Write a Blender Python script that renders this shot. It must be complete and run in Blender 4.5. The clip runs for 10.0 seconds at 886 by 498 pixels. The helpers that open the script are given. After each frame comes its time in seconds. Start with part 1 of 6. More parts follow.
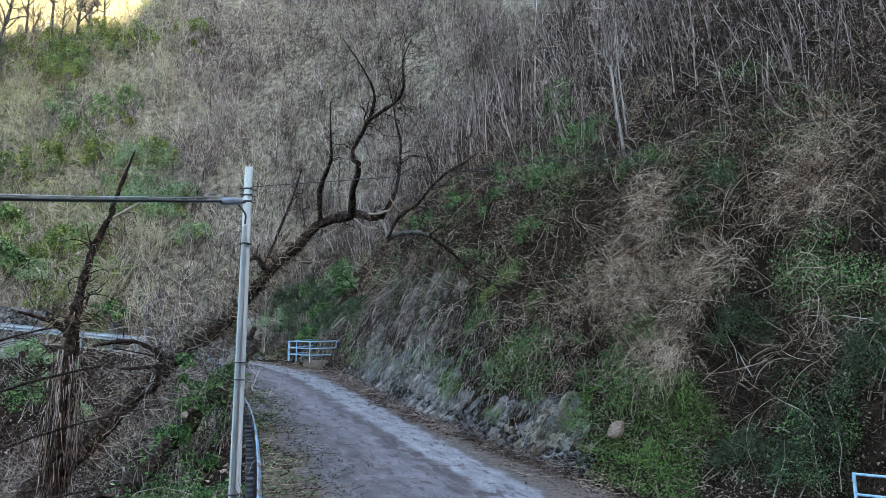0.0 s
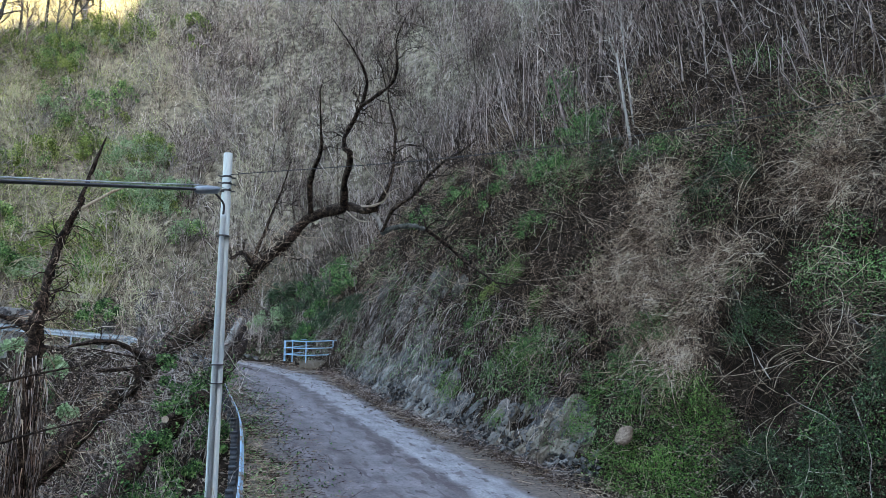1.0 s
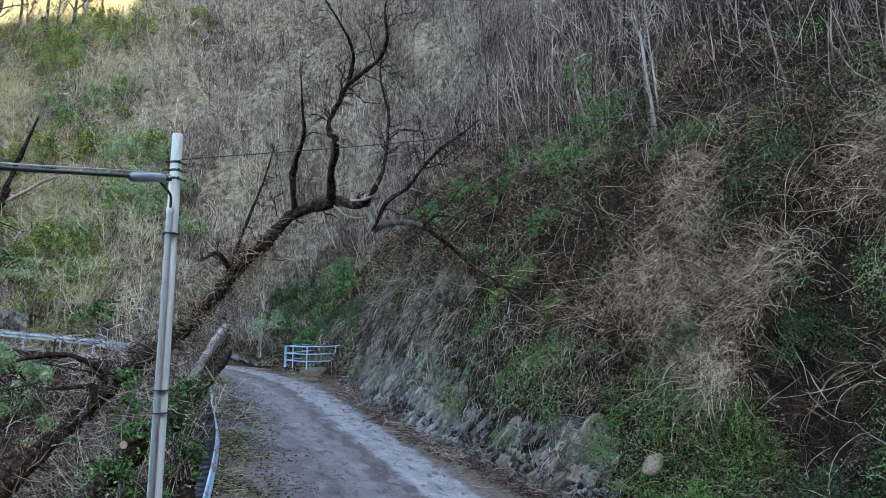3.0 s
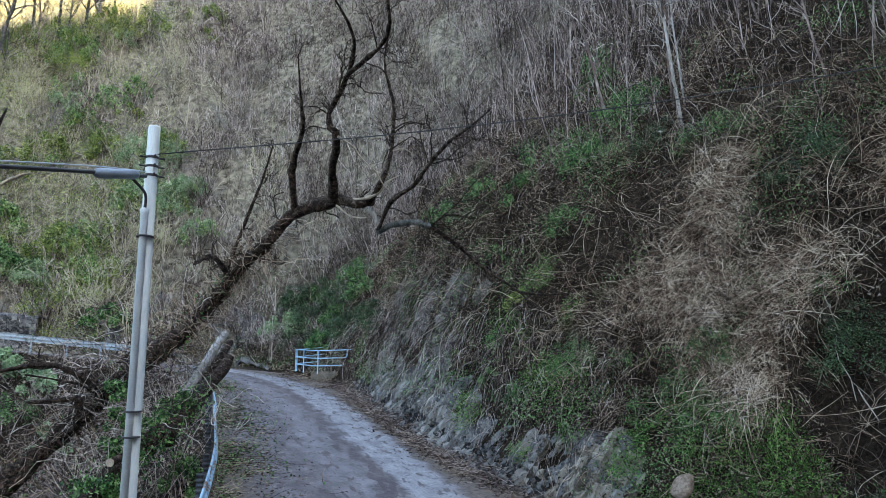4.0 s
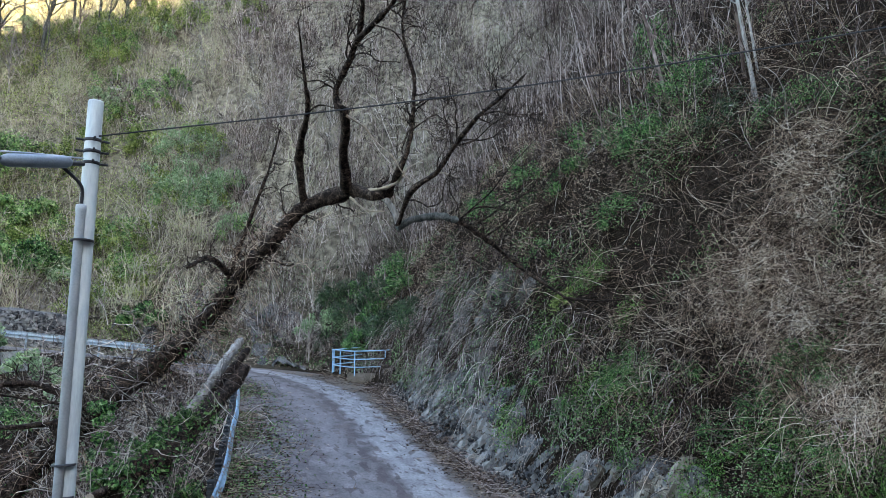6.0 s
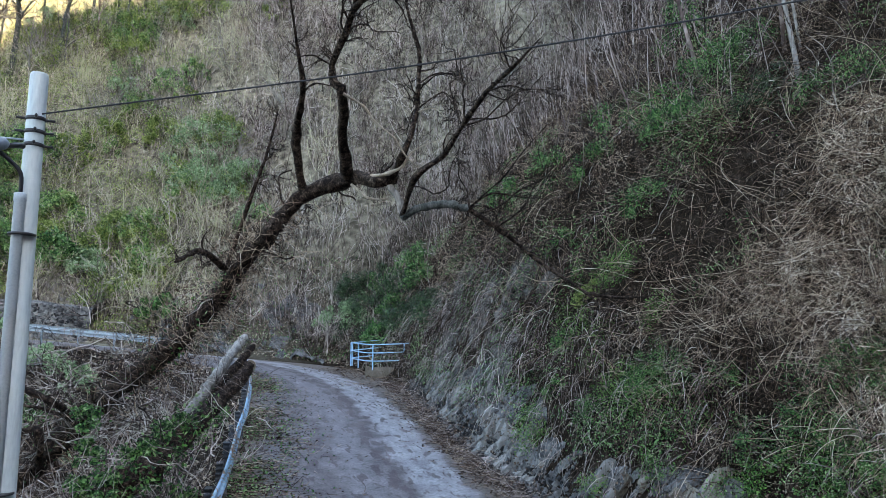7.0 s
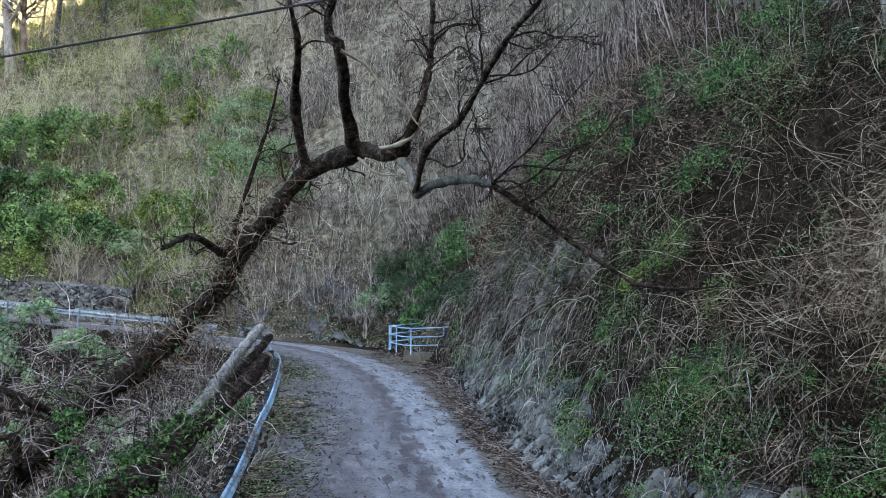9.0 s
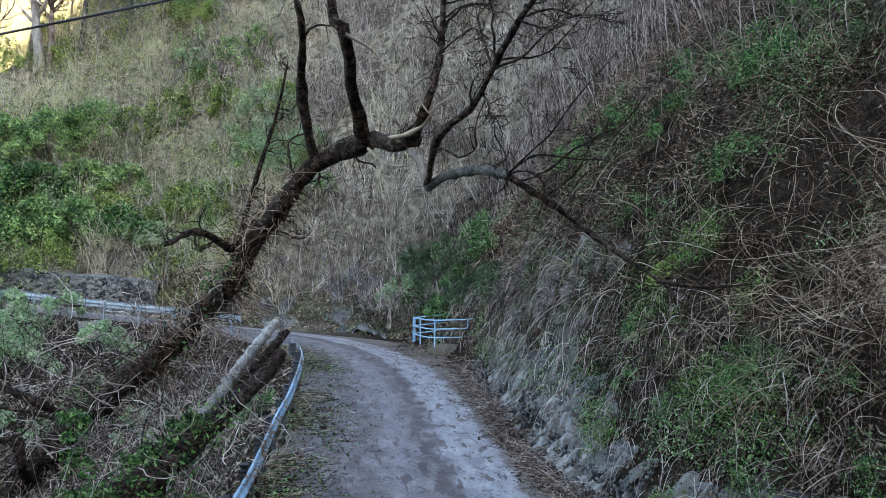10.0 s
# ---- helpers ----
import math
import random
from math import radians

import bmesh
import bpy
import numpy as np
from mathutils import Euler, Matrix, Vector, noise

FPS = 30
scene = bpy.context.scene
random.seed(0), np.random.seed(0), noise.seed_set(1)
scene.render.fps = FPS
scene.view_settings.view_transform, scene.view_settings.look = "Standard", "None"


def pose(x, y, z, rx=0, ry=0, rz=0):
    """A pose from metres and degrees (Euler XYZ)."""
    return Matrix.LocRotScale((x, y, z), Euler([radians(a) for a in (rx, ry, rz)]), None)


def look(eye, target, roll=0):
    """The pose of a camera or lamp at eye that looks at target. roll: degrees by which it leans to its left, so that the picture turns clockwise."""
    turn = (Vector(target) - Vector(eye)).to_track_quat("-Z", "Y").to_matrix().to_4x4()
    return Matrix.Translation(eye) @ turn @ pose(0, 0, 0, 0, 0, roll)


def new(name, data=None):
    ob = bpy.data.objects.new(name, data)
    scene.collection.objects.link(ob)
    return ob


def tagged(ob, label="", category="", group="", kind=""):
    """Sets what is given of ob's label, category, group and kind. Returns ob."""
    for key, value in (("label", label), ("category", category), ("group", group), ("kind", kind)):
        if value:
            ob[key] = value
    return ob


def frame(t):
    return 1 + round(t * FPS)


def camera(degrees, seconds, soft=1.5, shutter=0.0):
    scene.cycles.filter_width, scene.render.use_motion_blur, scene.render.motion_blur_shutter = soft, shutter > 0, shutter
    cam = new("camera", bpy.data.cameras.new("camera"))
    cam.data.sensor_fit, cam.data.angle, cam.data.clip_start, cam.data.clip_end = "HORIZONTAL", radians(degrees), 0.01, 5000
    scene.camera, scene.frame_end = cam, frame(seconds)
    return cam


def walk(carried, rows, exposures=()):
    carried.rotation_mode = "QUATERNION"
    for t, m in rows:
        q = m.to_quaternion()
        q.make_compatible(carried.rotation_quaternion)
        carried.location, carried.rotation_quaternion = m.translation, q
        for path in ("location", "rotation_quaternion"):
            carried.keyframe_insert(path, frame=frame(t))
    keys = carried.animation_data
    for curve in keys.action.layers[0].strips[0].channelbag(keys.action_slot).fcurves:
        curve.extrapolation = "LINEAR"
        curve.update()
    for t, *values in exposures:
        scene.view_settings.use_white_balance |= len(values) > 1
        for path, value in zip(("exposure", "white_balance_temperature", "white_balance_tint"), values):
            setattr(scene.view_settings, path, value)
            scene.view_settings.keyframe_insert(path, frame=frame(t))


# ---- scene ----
cam = camera(62.7, 10.0, soft=0.85)
METRES, EYE, TILT, LEAN, TURN = 10.0, 4.0, 0.0, 0.0, -22.4
ROWS = [
    (0.0, 0.0, 0.0, 0.0, 0.02, 9.98, 0.13),
    (0.5, 0.0052, 0.0497, 0.0015, 0.1, 9.97, 0.11),
    (1.0, 0.0127, 0.105, 0.0066, 0.21, 9.94, 0.11),
    (1.5, 0.0211, 0.1579, 0.0131, 0.36, 9.92, 0.09),
    (2.0, 0.0295, 0.2151, 0.0218, 0.61, 9.92, 0.06),
    (2.5, 0.0366, 0.2676, 0.0329, 0.94, 9.91, 0.05),
    (4.0, 0.0568, 0.4319, 0.0691, 2.86, 9.86, -0.02),
    (4.5, 0.0616, 0.4828, 0.0807, 3.75, 9.81, -0.04),
    (5.0, 0.0671, 0.5391, 0.0948, 4.81, 9.67, -0.06),
    (5.5, 0.0723, 0.5919, 0.1074, 5.82, 9.46, -0.07),
    (7.0, 0.092, 0.758, 0.1394, 8.98, 8.28, -0.12),
    (7.5, 0.0973, 0.8046, 0.1482, 9.93, 7.85, -0.13),
    (8.0, 0.1012, 0.85, 0.1555, 10.88, 7.38, -0.14),
    (8.5, 0.104, 0.8862, 0.1626, 11.81, 6.94, -0.11),
    (9.0, 0.1066, 0.9201, 0.1704, 12.98, 6.45, -0.11),
    (9.5, 0.1095, 0.9483, 0.1778, 14.07, 6.01, -0.11),
    (10.0, 0.1136, 0.9745, 0.1843, 15.26, 5.55, -0.1),
]
walk(cam, [(t, pose(0, 0, EYE, TILT, LEAN, TURN) @ pose(METRES * x, METRES * y, METRES * z, 90 + pitch, roll, yaw)) for t, x, y, z, yaw, pitch, roll in ROWS],
     exposures=[(0.0, 3.4, 7050, 10.5), (10.0, 3.4, 7050, 10.5)])

# ---- light ----
world = bpy.data.worlds.new("sky")
scene.world = world
world.use_nodes = True
wn = world.node_tree.nodes
sky = wn.new("ShaderNodeTexSky")
sky.sky_type, sky.sun_disc = "NISHITA", False
SUN_EL, SUN_AZ = 17.0, 155.0            # elevation, and bearing clockwise from +y
sky.sun_elevation, sky.sun_rotation = radians(SUN_EL), radians(SUN_AZ)
sky.air_density, sky.dust_density = 1.0, 1.5
world.node_tree.links.new(sky.outputs[0], wn["Background"].inputs[0])
wn["Background"].inputs[1].default_value = 0.15
sun_data = bpy.data.lights.new("sun", "SUN")
sun_data.energy, sun_data.angle, sun_data.color = 2.5, radians(0.5), (1.0, 0.9, 0.72)
sun = new("sun", sun_data)
_az, _el = radians(SUN_AZ), radians(SUN_EL)
sun.matrix_world = look((0, 0, 60), (-math.sin(_az) * math.cos(_el) * 10, -math.cos(_az) * math.cos(_el) * 10, 60 - math.sin(_el) * 10))

# ---- materials ----
def material(name, stops, scale=6.0, rough=0.85, bump=0.4, fine=60.0, vary=0.0, metal=0.0, stretch=(1, 1, 1), distort=0.6, spec=0.01, leaf=0.0, each=0.0, clump=1.0):
    """Noise-mixed colours at two scales; vary: spread of brightness from piece to piece; leaf: light let through."""
    m = bpy.data.materials.new(name)
    m.use_nodes = True
    n, l = m.node_tree.nodes, m.node_tree.links
    b = n["Principled BSDF"]
    tc, mp = n.new("ShaderNodeTexCoord"), n.new("ShaderNodeMapping")
    mp.inputs["Scale"].default_value = stretch
    l.new(tc.outputs["Object"], mp.inputs[0])
    n1, n2 = n.new("ShaderNodeTexNoise"), n.new("ShaderNodeTexNoise")
    n1.inputs["Scale"].default_value, n1.inputs["Detail"].default_value, n1.inputs["Distortion"].default_value = scale, 5, distort
    n2.inputs["Scale"].default_value, n2.inputs["Detail"].default_value = fine, 3
    l.new(mp.outputs[0], n1.inputs[0]); l.new(mp.outputs[0], n2.inputs[0])
    mix = n.new("ShaderNodeMath"); mix.operation = "MULTIPLY_ADD"
    mix.inputs[1].default_value = 0.45
    l.new(n2.outputs[0], mix.inputs[0])
    half = n.new("ShaderNodeMath"); half.operation = "MULTIPLY"; half.inputs[1].default_value = 0.55
    l.new(n1.outputs[0], half.inputs[0]); l.new(half.outputs[0], mix.inputs[2])
    fac = mix.outputs[0]
    if clump != 1.0:
        con = n.new("ShaderNodeMath"); con.operation = "MULTIPLY_ADD"
        con.inputs[1].default_value, con.inputs[2].default_value = clump, 0.5 - 0.5 * clump
        l.new(fac, con.inputs[0])
        fac = con.outputs[0]
    if vary:
        geo = n.new("ShaderNodeNewGeometry")
        add = n.new("ShaderNodeMath"); add.operation = "MULTIPLY_ADD"
        add.inputs[1].default_value, add.inputs[2].default_value = vary, -vary / 2
        l.new(geo.outputs["Random Per Island"], add.inputs[0])
        s = n.new("ShaderNodeMath"); s.operation = "ADD"
        l.new(fac, s.inputs[0]); l.new(add.outputs[0], s.inputs[1])
        fac = s.outputs[0]
    if each:
        oi = n.new("ShaderNodeObjectInfo")
        add = n.new("ShaderNodeMath"); add.operation = "MULTIPLY_ADD"
        add.inputs[1].default_value, add.inputs[2].default_value = each, -each / 2
        l.new(oi.outputs["Random"], add.inputs[0])
        s = n.new("ShaderNodeMath"); s.operation = "ADD"
        l.new(fac, s.inputs[0]); l.new(add.outputs[0], s.inputs[1])
        fac = s.outputs[0]
    r = n.new("ShaderNodeValToRGB")
    el = r.color_ramp.elements
    while len(el) < len(stops):
        el.new(0.5)
    for e, (p, c) in zip(el, stops):
        e.position, e.color = p, (*c, 1)
    l.new(fac, r.inputs[0]); l.new(r.outputs[0], b.inputs["Base Color"])
    b.inputs["Roughness"].default_value, b.inputs["Metallic"].default_value = rough, metal
    b.inputs["Specular IOR Level"].default_value = spec
    if leaf:
        tr, mx = n.new("ShaderNodeBsdfTranslucent"), n.new("ShaderNodeMixShader")
        mx.inputs[0].default_value = leaf
        l.new(r.outputs[0], tr.inputs[0]); l.new(b.outputs[0], mx.inputs[1]); l.new(tr.outputs[0], mx.inputs[2])
        l.new(mx.outputs[0], n["Material Output"].inputs[0])
    if bump:
        bp = n.new("ShaderNodeBump")
        bp.inputs["Strength"].default_value, bp.inputs["Distance"].default_value = bump, 0.03
        l.new(mix.outputs[0], bp.inputs["Height"]); l.new(bp.outputs[0], b.inputs["Normal"])
    return m


def grassy(m):
    """Past the bend, dry grassland instead of woodland soil, its colour lifted to stand in for stronger light."""
    n, l = m.node_tree.nodes, m.node_tree.links
    ramp = next(x for x in n if x.type == "VALTORGB")
    tc = next(x for x in n if x.type == "TEX_COORD")
    sep, mr, nz, rp, mx = n.new("ShaderNodeSeparateXYZ"), n.new("ShaderNodeMapRange"), n.new("ShaderNodeTexNoise"), n.new("ShaderNodeValToRGB"), n.new("ShaderNodeMix")
    l.new(tc.outputs["Object"], sep.inputs[0]); l.new(tc.outputs["Object"], nz.inputs[0])
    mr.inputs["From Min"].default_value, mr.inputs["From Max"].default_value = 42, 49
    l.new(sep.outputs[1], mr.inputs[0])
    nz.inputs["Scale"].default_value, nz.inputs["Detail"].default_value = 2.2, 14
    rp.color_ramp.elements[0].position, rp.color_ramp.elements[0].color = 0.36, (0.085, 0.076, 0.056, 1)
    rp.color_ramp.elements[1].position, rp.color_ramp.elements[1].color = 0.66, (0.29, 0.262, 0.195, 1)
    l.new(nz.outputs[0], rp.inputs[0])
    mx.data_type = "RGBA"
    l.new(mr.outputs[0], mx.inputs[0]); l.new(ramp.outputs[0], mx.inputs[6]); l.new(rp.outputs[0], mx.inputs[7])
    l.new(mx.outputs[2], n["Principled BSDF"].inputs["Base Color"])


# woodland soil, coloured near black to stand in for shade under the growth
SOIL = material("shade_dark_forest_soil", [(0.3, (0.004, 0.003, 0.0024)), (0.45, (0.011, 0.008, 0.006)), (0.57, (0.026, 0.019, 0.0145)), (0.7, (0.052, 0.039, 0.03))], 2.4, 0.95, 0.9, 22)
grassy(SOIL)
CANE = material("dry_cane", [(0.15, (0.012, 0.0075, 0.0055)), (0.4, (0.055, 0.034, 0.025)), (0.56, (0.155, 0.102, 0.075)), (0.72, (0.35, 0.252, 0.185)), (0.9, (0.58, 0.47, 0.36))], 0.5, 0.8, 0, 3, 0.85, clump=2.4)
WHIP = material("bare_stem", [(0.15, (0.035, 0.028, 0.026)), (0.46, (0.18, 0.148, 0.136)), (0.64, (0.4, 0.345, 0.31)), (0.84, (0.6, 0.54, 0.49))], 0.4, 0.85, 0, 3, 0.75, clump=2.4)
STALK = material("pale_stalk", [(0.12, (0.1, 0.083, 0.062)), (0.36, (0.29, 0.245, 0.19)), (0.58, (0.52, 0.465, 0.38)), (0.85, (0.46, 0.47, 0.28))], 0.25, 0.85, 0, 4, 0.6, clump=2.4)
BARK = material("dark_bark", [(0.36, (0.006, 0.0045, 0.004)), (0.47, (0.016, 0.011, 0.009)), (0.56, (0.055, 0.039, 0.03)), (0.68, (0.16, 0.122, 0.096))], 11, 0.8, 1.0, 40, 0, 0, spec=0.06)
GREYLIMB = material("stripped_grey_limb", [(0.34, (0.03, 0.032, 0.03)), (0.5, (0.08, 0.084, 0.078)), (0.66, (0.17, 0.17, 0.155))], 7, 0.8, 0.5, 40)
PALEBARK = material("pale_bark", [(0.33, (0.08, 0.07, 0.062)), (0.48, (0.2, 0.185, 0.168)), (0.62, (0.34, 0.32, 0.295))], 4, 0.85, 0.6, 25, 0.2, 0, (1, 1, 0.3))
BAREWOOD = material("torn_wood", [(0.3, (0.16, 0.125, 0.09)), (0.5, (0.32, 0.265, 0.205)), (0.7, (0.5, 0.435, 0.35))], 6, 0.8, 0.5, 40, 0, 0, (1, 1, 0.3))
LITTER = material("leaf_litter", [(0.2, (0.025, 0.016, 0.012)), (0.45, (0.085, 0.06, 0.046)), (0.65, (0.15, 0.11, 0.082)), (0.88, (0.28, 0.23, 0.18))], 0.6, 0.85, 0, 4, 0.75, leaf=0.15, clump=2.4)
DRYLEAF = material("pale_dry_leaf", [(0.2, (0.05, 0.036, 0.028)), (0.45, (0.17, 0.13, 0.1)), (0.65, (0.3, 0.24, 0.185)), (0.88, (0.48, 0.41, 0.32))], 0.5, 0.85, 0, 4, 0.75, leaf=0.15, clump=2.4)
IVY = material("ivy_leaf", [(0.15, (0.009, 0.032, 0.011)), (0.42, (0.04, 0.115, 0.034)), (0.68, (0.115, 0.25, 0.065)), (0.95, (0.29, 0.4, 0.19))], 0.45, 0.5, 0, 8, 0.75, leaf=0.22, spec=0.16, clump=2.6)
LAUREL = material("dark_glossy_leaf", [(0.15, (0.006, 0.016, 0.006)), (0.5, (0.02, 0.05, 0.016)), (0.75, (0.06, 0.12, 0.04)), (0.95, (0.26, 0.34, 0.2))], 0.6, 0.4, 0, 8, 0.6, leaf=0.1, spec=0.3, clump=2.0)
BUSH = material("bush_leaf", [(0.15, (0.02, 0.055, 0.018)), (0.42, (0.1, 0.21, 0.06)), (0.66, (0.25, 0.4, 0.125)), (0.95, (0.46, 0.56, 0.25))], 0.35, 0.5, 0, 2, 0.6, leaf=0.25, spec=0.3, clump=2.4)
SAGE = material("grey_green_leaf", [(0.2, (0.1, 0.165, 0.085)), (0.5, (0.26, 0.385, 0.205)), (0.85, (0.45, 0.58, 0.36))], 1.0, 0.6, 0, 8, 0.6, leaf=0.35, clump=2.0)
GRASS = material("green_blade", [(0.2, (0.02, 0.05, 0.012)), (0.5, (0.08, 0.185, 0.04)), (0.85, (0.24, 0.38, 0.11))], 1.0, 0.55, 0, 8, 0.6, leaf=0.25, spec=0.15)
OLIVE = material("olive_leaf", [(0.2, (0.065, 0.1, 0.03)), (0.5, (0.19, 0.26, 0.075)), (0.85, (0.44, 0.5, 0.18))], 0.5, 0.6, 0, 8, 0.6, leaf=0.3, clump=2.4)
STRAW = material("dry_grass", [(0.2, (0.16, 0.13, 0.08)), (0.45, (0.34, 0.29, 0.2)), (0.65, (0.5, 0.46, 0.33)), (0.85, (0.3, 0.35, 0.14))], 0.25, 0.85, 0, 3, 0.6, leaf=0.2, clump=2.4)
ROCK = material("grey_slate_rock", [(0.3, (0.022, 0.022, 0.023)), (0.42, (0.07, 0.07, 0.072)), (0.54, (0.14, 0.139, 0.136)), (0.68, (0.22, 0.216, 0.206))], 1.3, 0.75, 0.7, 5, 0.3, each=0.2)
TANCANE = material("tan_cane", [(0.15, (0.05, 0.032, 0.023)), (0.38, (0.2, 0.135, 0.095)), (0.54, (0.4, 0.29, 0.21)), (0.7, (0.6, 0.47, 0.355)), (0.9, (0.76, 0.65, 0.52))], 0.5, 0.8, 0, 3, 0.75, clump=2.4)
CLIFF = material("shattered_slate", [(0.36, (0.014, 0.014, 0.0145)), (0.46, (0.075, 0.076, 0.078)), (0.56, (0.17, 0.17, 0.168)), (0.68, (0.1, 0.083, 0.064))], 2.6, 0.8, 0.8, 18, distort=0.2)
# dead stems in a darker copy of the cane colours, shade put into them
THATCH = material("shade_dark_dead_stem", [(0.15, (0.006, 0.0045, 0.0038)), (0.45, (0.026, 0.0175, 0.0135)), (0.66, (0.07, 0.048, 0.037)), (0.86, (0.15, 0.112, 0.09))], 0.5, 0.85, 0, 3, 0.75, clump=2.4)
EARTHROCK = material("earthy_slate", [(0.36, (0.012, 0.011, 0.01)), (0.46, (0.06, 0.055, 0.05)), (0.56, (0.15, 0.142, 0.13)), (0.68, (0.22, 0.21, 0.19))], 2.6, 0.85, 0.8, 16, distort=0.25)
TANROCK = material("tan_slate_rock", [(0.3, (0.03, 0.026, 0.021)), (0.42, (0.085, 0.074, 0.06)), (0.54, (0.17, 0.152, 0.124)), (0.68, (0.25, 0.23, 0.195))], 1.3, 0.8, 0.7, 5, 0, each=0.3)
MAUVE = material("brown_stem", [(0.15, (0.025, 0.018, 0.016)), (0.45, (0.105, 0.077, 0.07)), (0.66, (0.235, 0.187, 0.17)), (0.86, (0.44, 0.375, 0.345))], 0.3, 0.85, 0, 3, 0.8, clump=2.4)
BOULDER = material("tan_boulder", [(0.35, (0.08, 0.058, 0.045)), (0.5, (0.17, 0.13, 0.1)), (0.65, (0.26, 0.21, 0.17))], 4, 0.85, 0.5, 40)
POLE = material("pole_glass_fibre", [(0.3, (0.33, 0.375, 0.385)), (0.5, (0.43, 0.485, 0.49)), (0.7, (0.51, 0.555, 0.55))], 2, 0.5, 0.1, 50, 0, 0, (1, 1, 0.2), spec=0.4)
BLOCK = material("dark_ribbed_plastic", [(0.35, (0.012, 0.016, 0.022)), (0.5, (0.028, 0.036, 0.046)), (0.68, (0.06, 0.068, 0.078))], 5, 0.6, 0.2, 40, spec=0.3)
JOINT = material("blue_grey_plastic", [(0.3, (0.13, 0.165, 0.2)), (0.5, (0.19, 0.23, 0.27)), (0.7, (0.26, 0.3, 0.34))], 3, 0.4, 0.1, 60, spec=0.4)
DUCT = material("grey_plastic", [(0.3, (0.3, 0.345, 0.37)), (0.5, (0.38, 0.43, 0.46)), (0.7, (0.45, 0.49, 0.52))], 3, 0.5, 0.1, 60, spec=0.4)
RUBBER = material("black_cable", [(0.3, (0.012, 0.012, 0.014)), (0.6, (0.03, 0.03, 0.034))], 5, 0.55, 0.1, 60, spec=0.4)
PALERAIL = material("weathered_pale_rail", [(0.4, (0.13, 0.13, 0.125)), (0.46, (0.22, 0.28, 0.32)), (0.58, (0.3, 0.37, 0.42)), (0.75, (0.38, 0.44, 0.49))], 3, 0.5, 0.15, 25, 0, 0.1, spec=0.4)
STEEL = material("galvanised_steel", [(0.3, (0.3, 0.33, 0.37)), (0.55, (0.46, 0.5, 0.55)), (0.7, (0.55, 0.58, 0.62))], 4, 0.45, 0.15, 40, 0, 0.6, spec=0.4)
RUSTY = material("dull_dark_steel", [(0.3, (0.03, 0.035, 0.04)), (0.5, (0.07, 0.075, 0.085)), (0.68, (0.14, 0.1, 0.075))], 5, 0.6, 0.3, 40, 0, 0.3, spec=0.4)
RAILBLUE = material("rusting_blue_steel", [(0.42, (0.13, 0.065, 0.035)), (0.47, (0.28, 0.2, 0.14)), (0.495, (0.2, 0.36, 0.5)), (0.55, (0.3, 0.48, 0.64)), (0.75, (0.42, 0.58, 0.72))], 2.2, 0.5, 0.2, 14, 0, 0.1, (1, 0.5, 1), spec=0.4)
BLUE = material("blue_painted_steel", [(0.37, (0.2, 0.14, 0.1)), (0.41, (0.2, 0.38, 0.54)), (0.55, (0.3, 0.5, 0.68)), (0.75, (0.45, 0.62, 0.76))], 3, 0.45, 0.15, 25, 0, 0.1, spec=0.4)
CONCRETE = material("weathered_concrete", [(0.3, (0.06, 0.05, 0.04)), (0.5, (0.12, 0.105, 0.085)), (0.7, (0.19, 0.17, 0.145))], 2.5, 0.9, 0.6, 30)
FARWOOD = material("sunlit_far_wood", [(0.3, (0.09, 0.08, 0.04)), (0.5, (0.17, 0.155, 0.085)), (0.7, (0.25, 0.23, 0.14))], 0.08, 0.9, 0.5, 0.6)


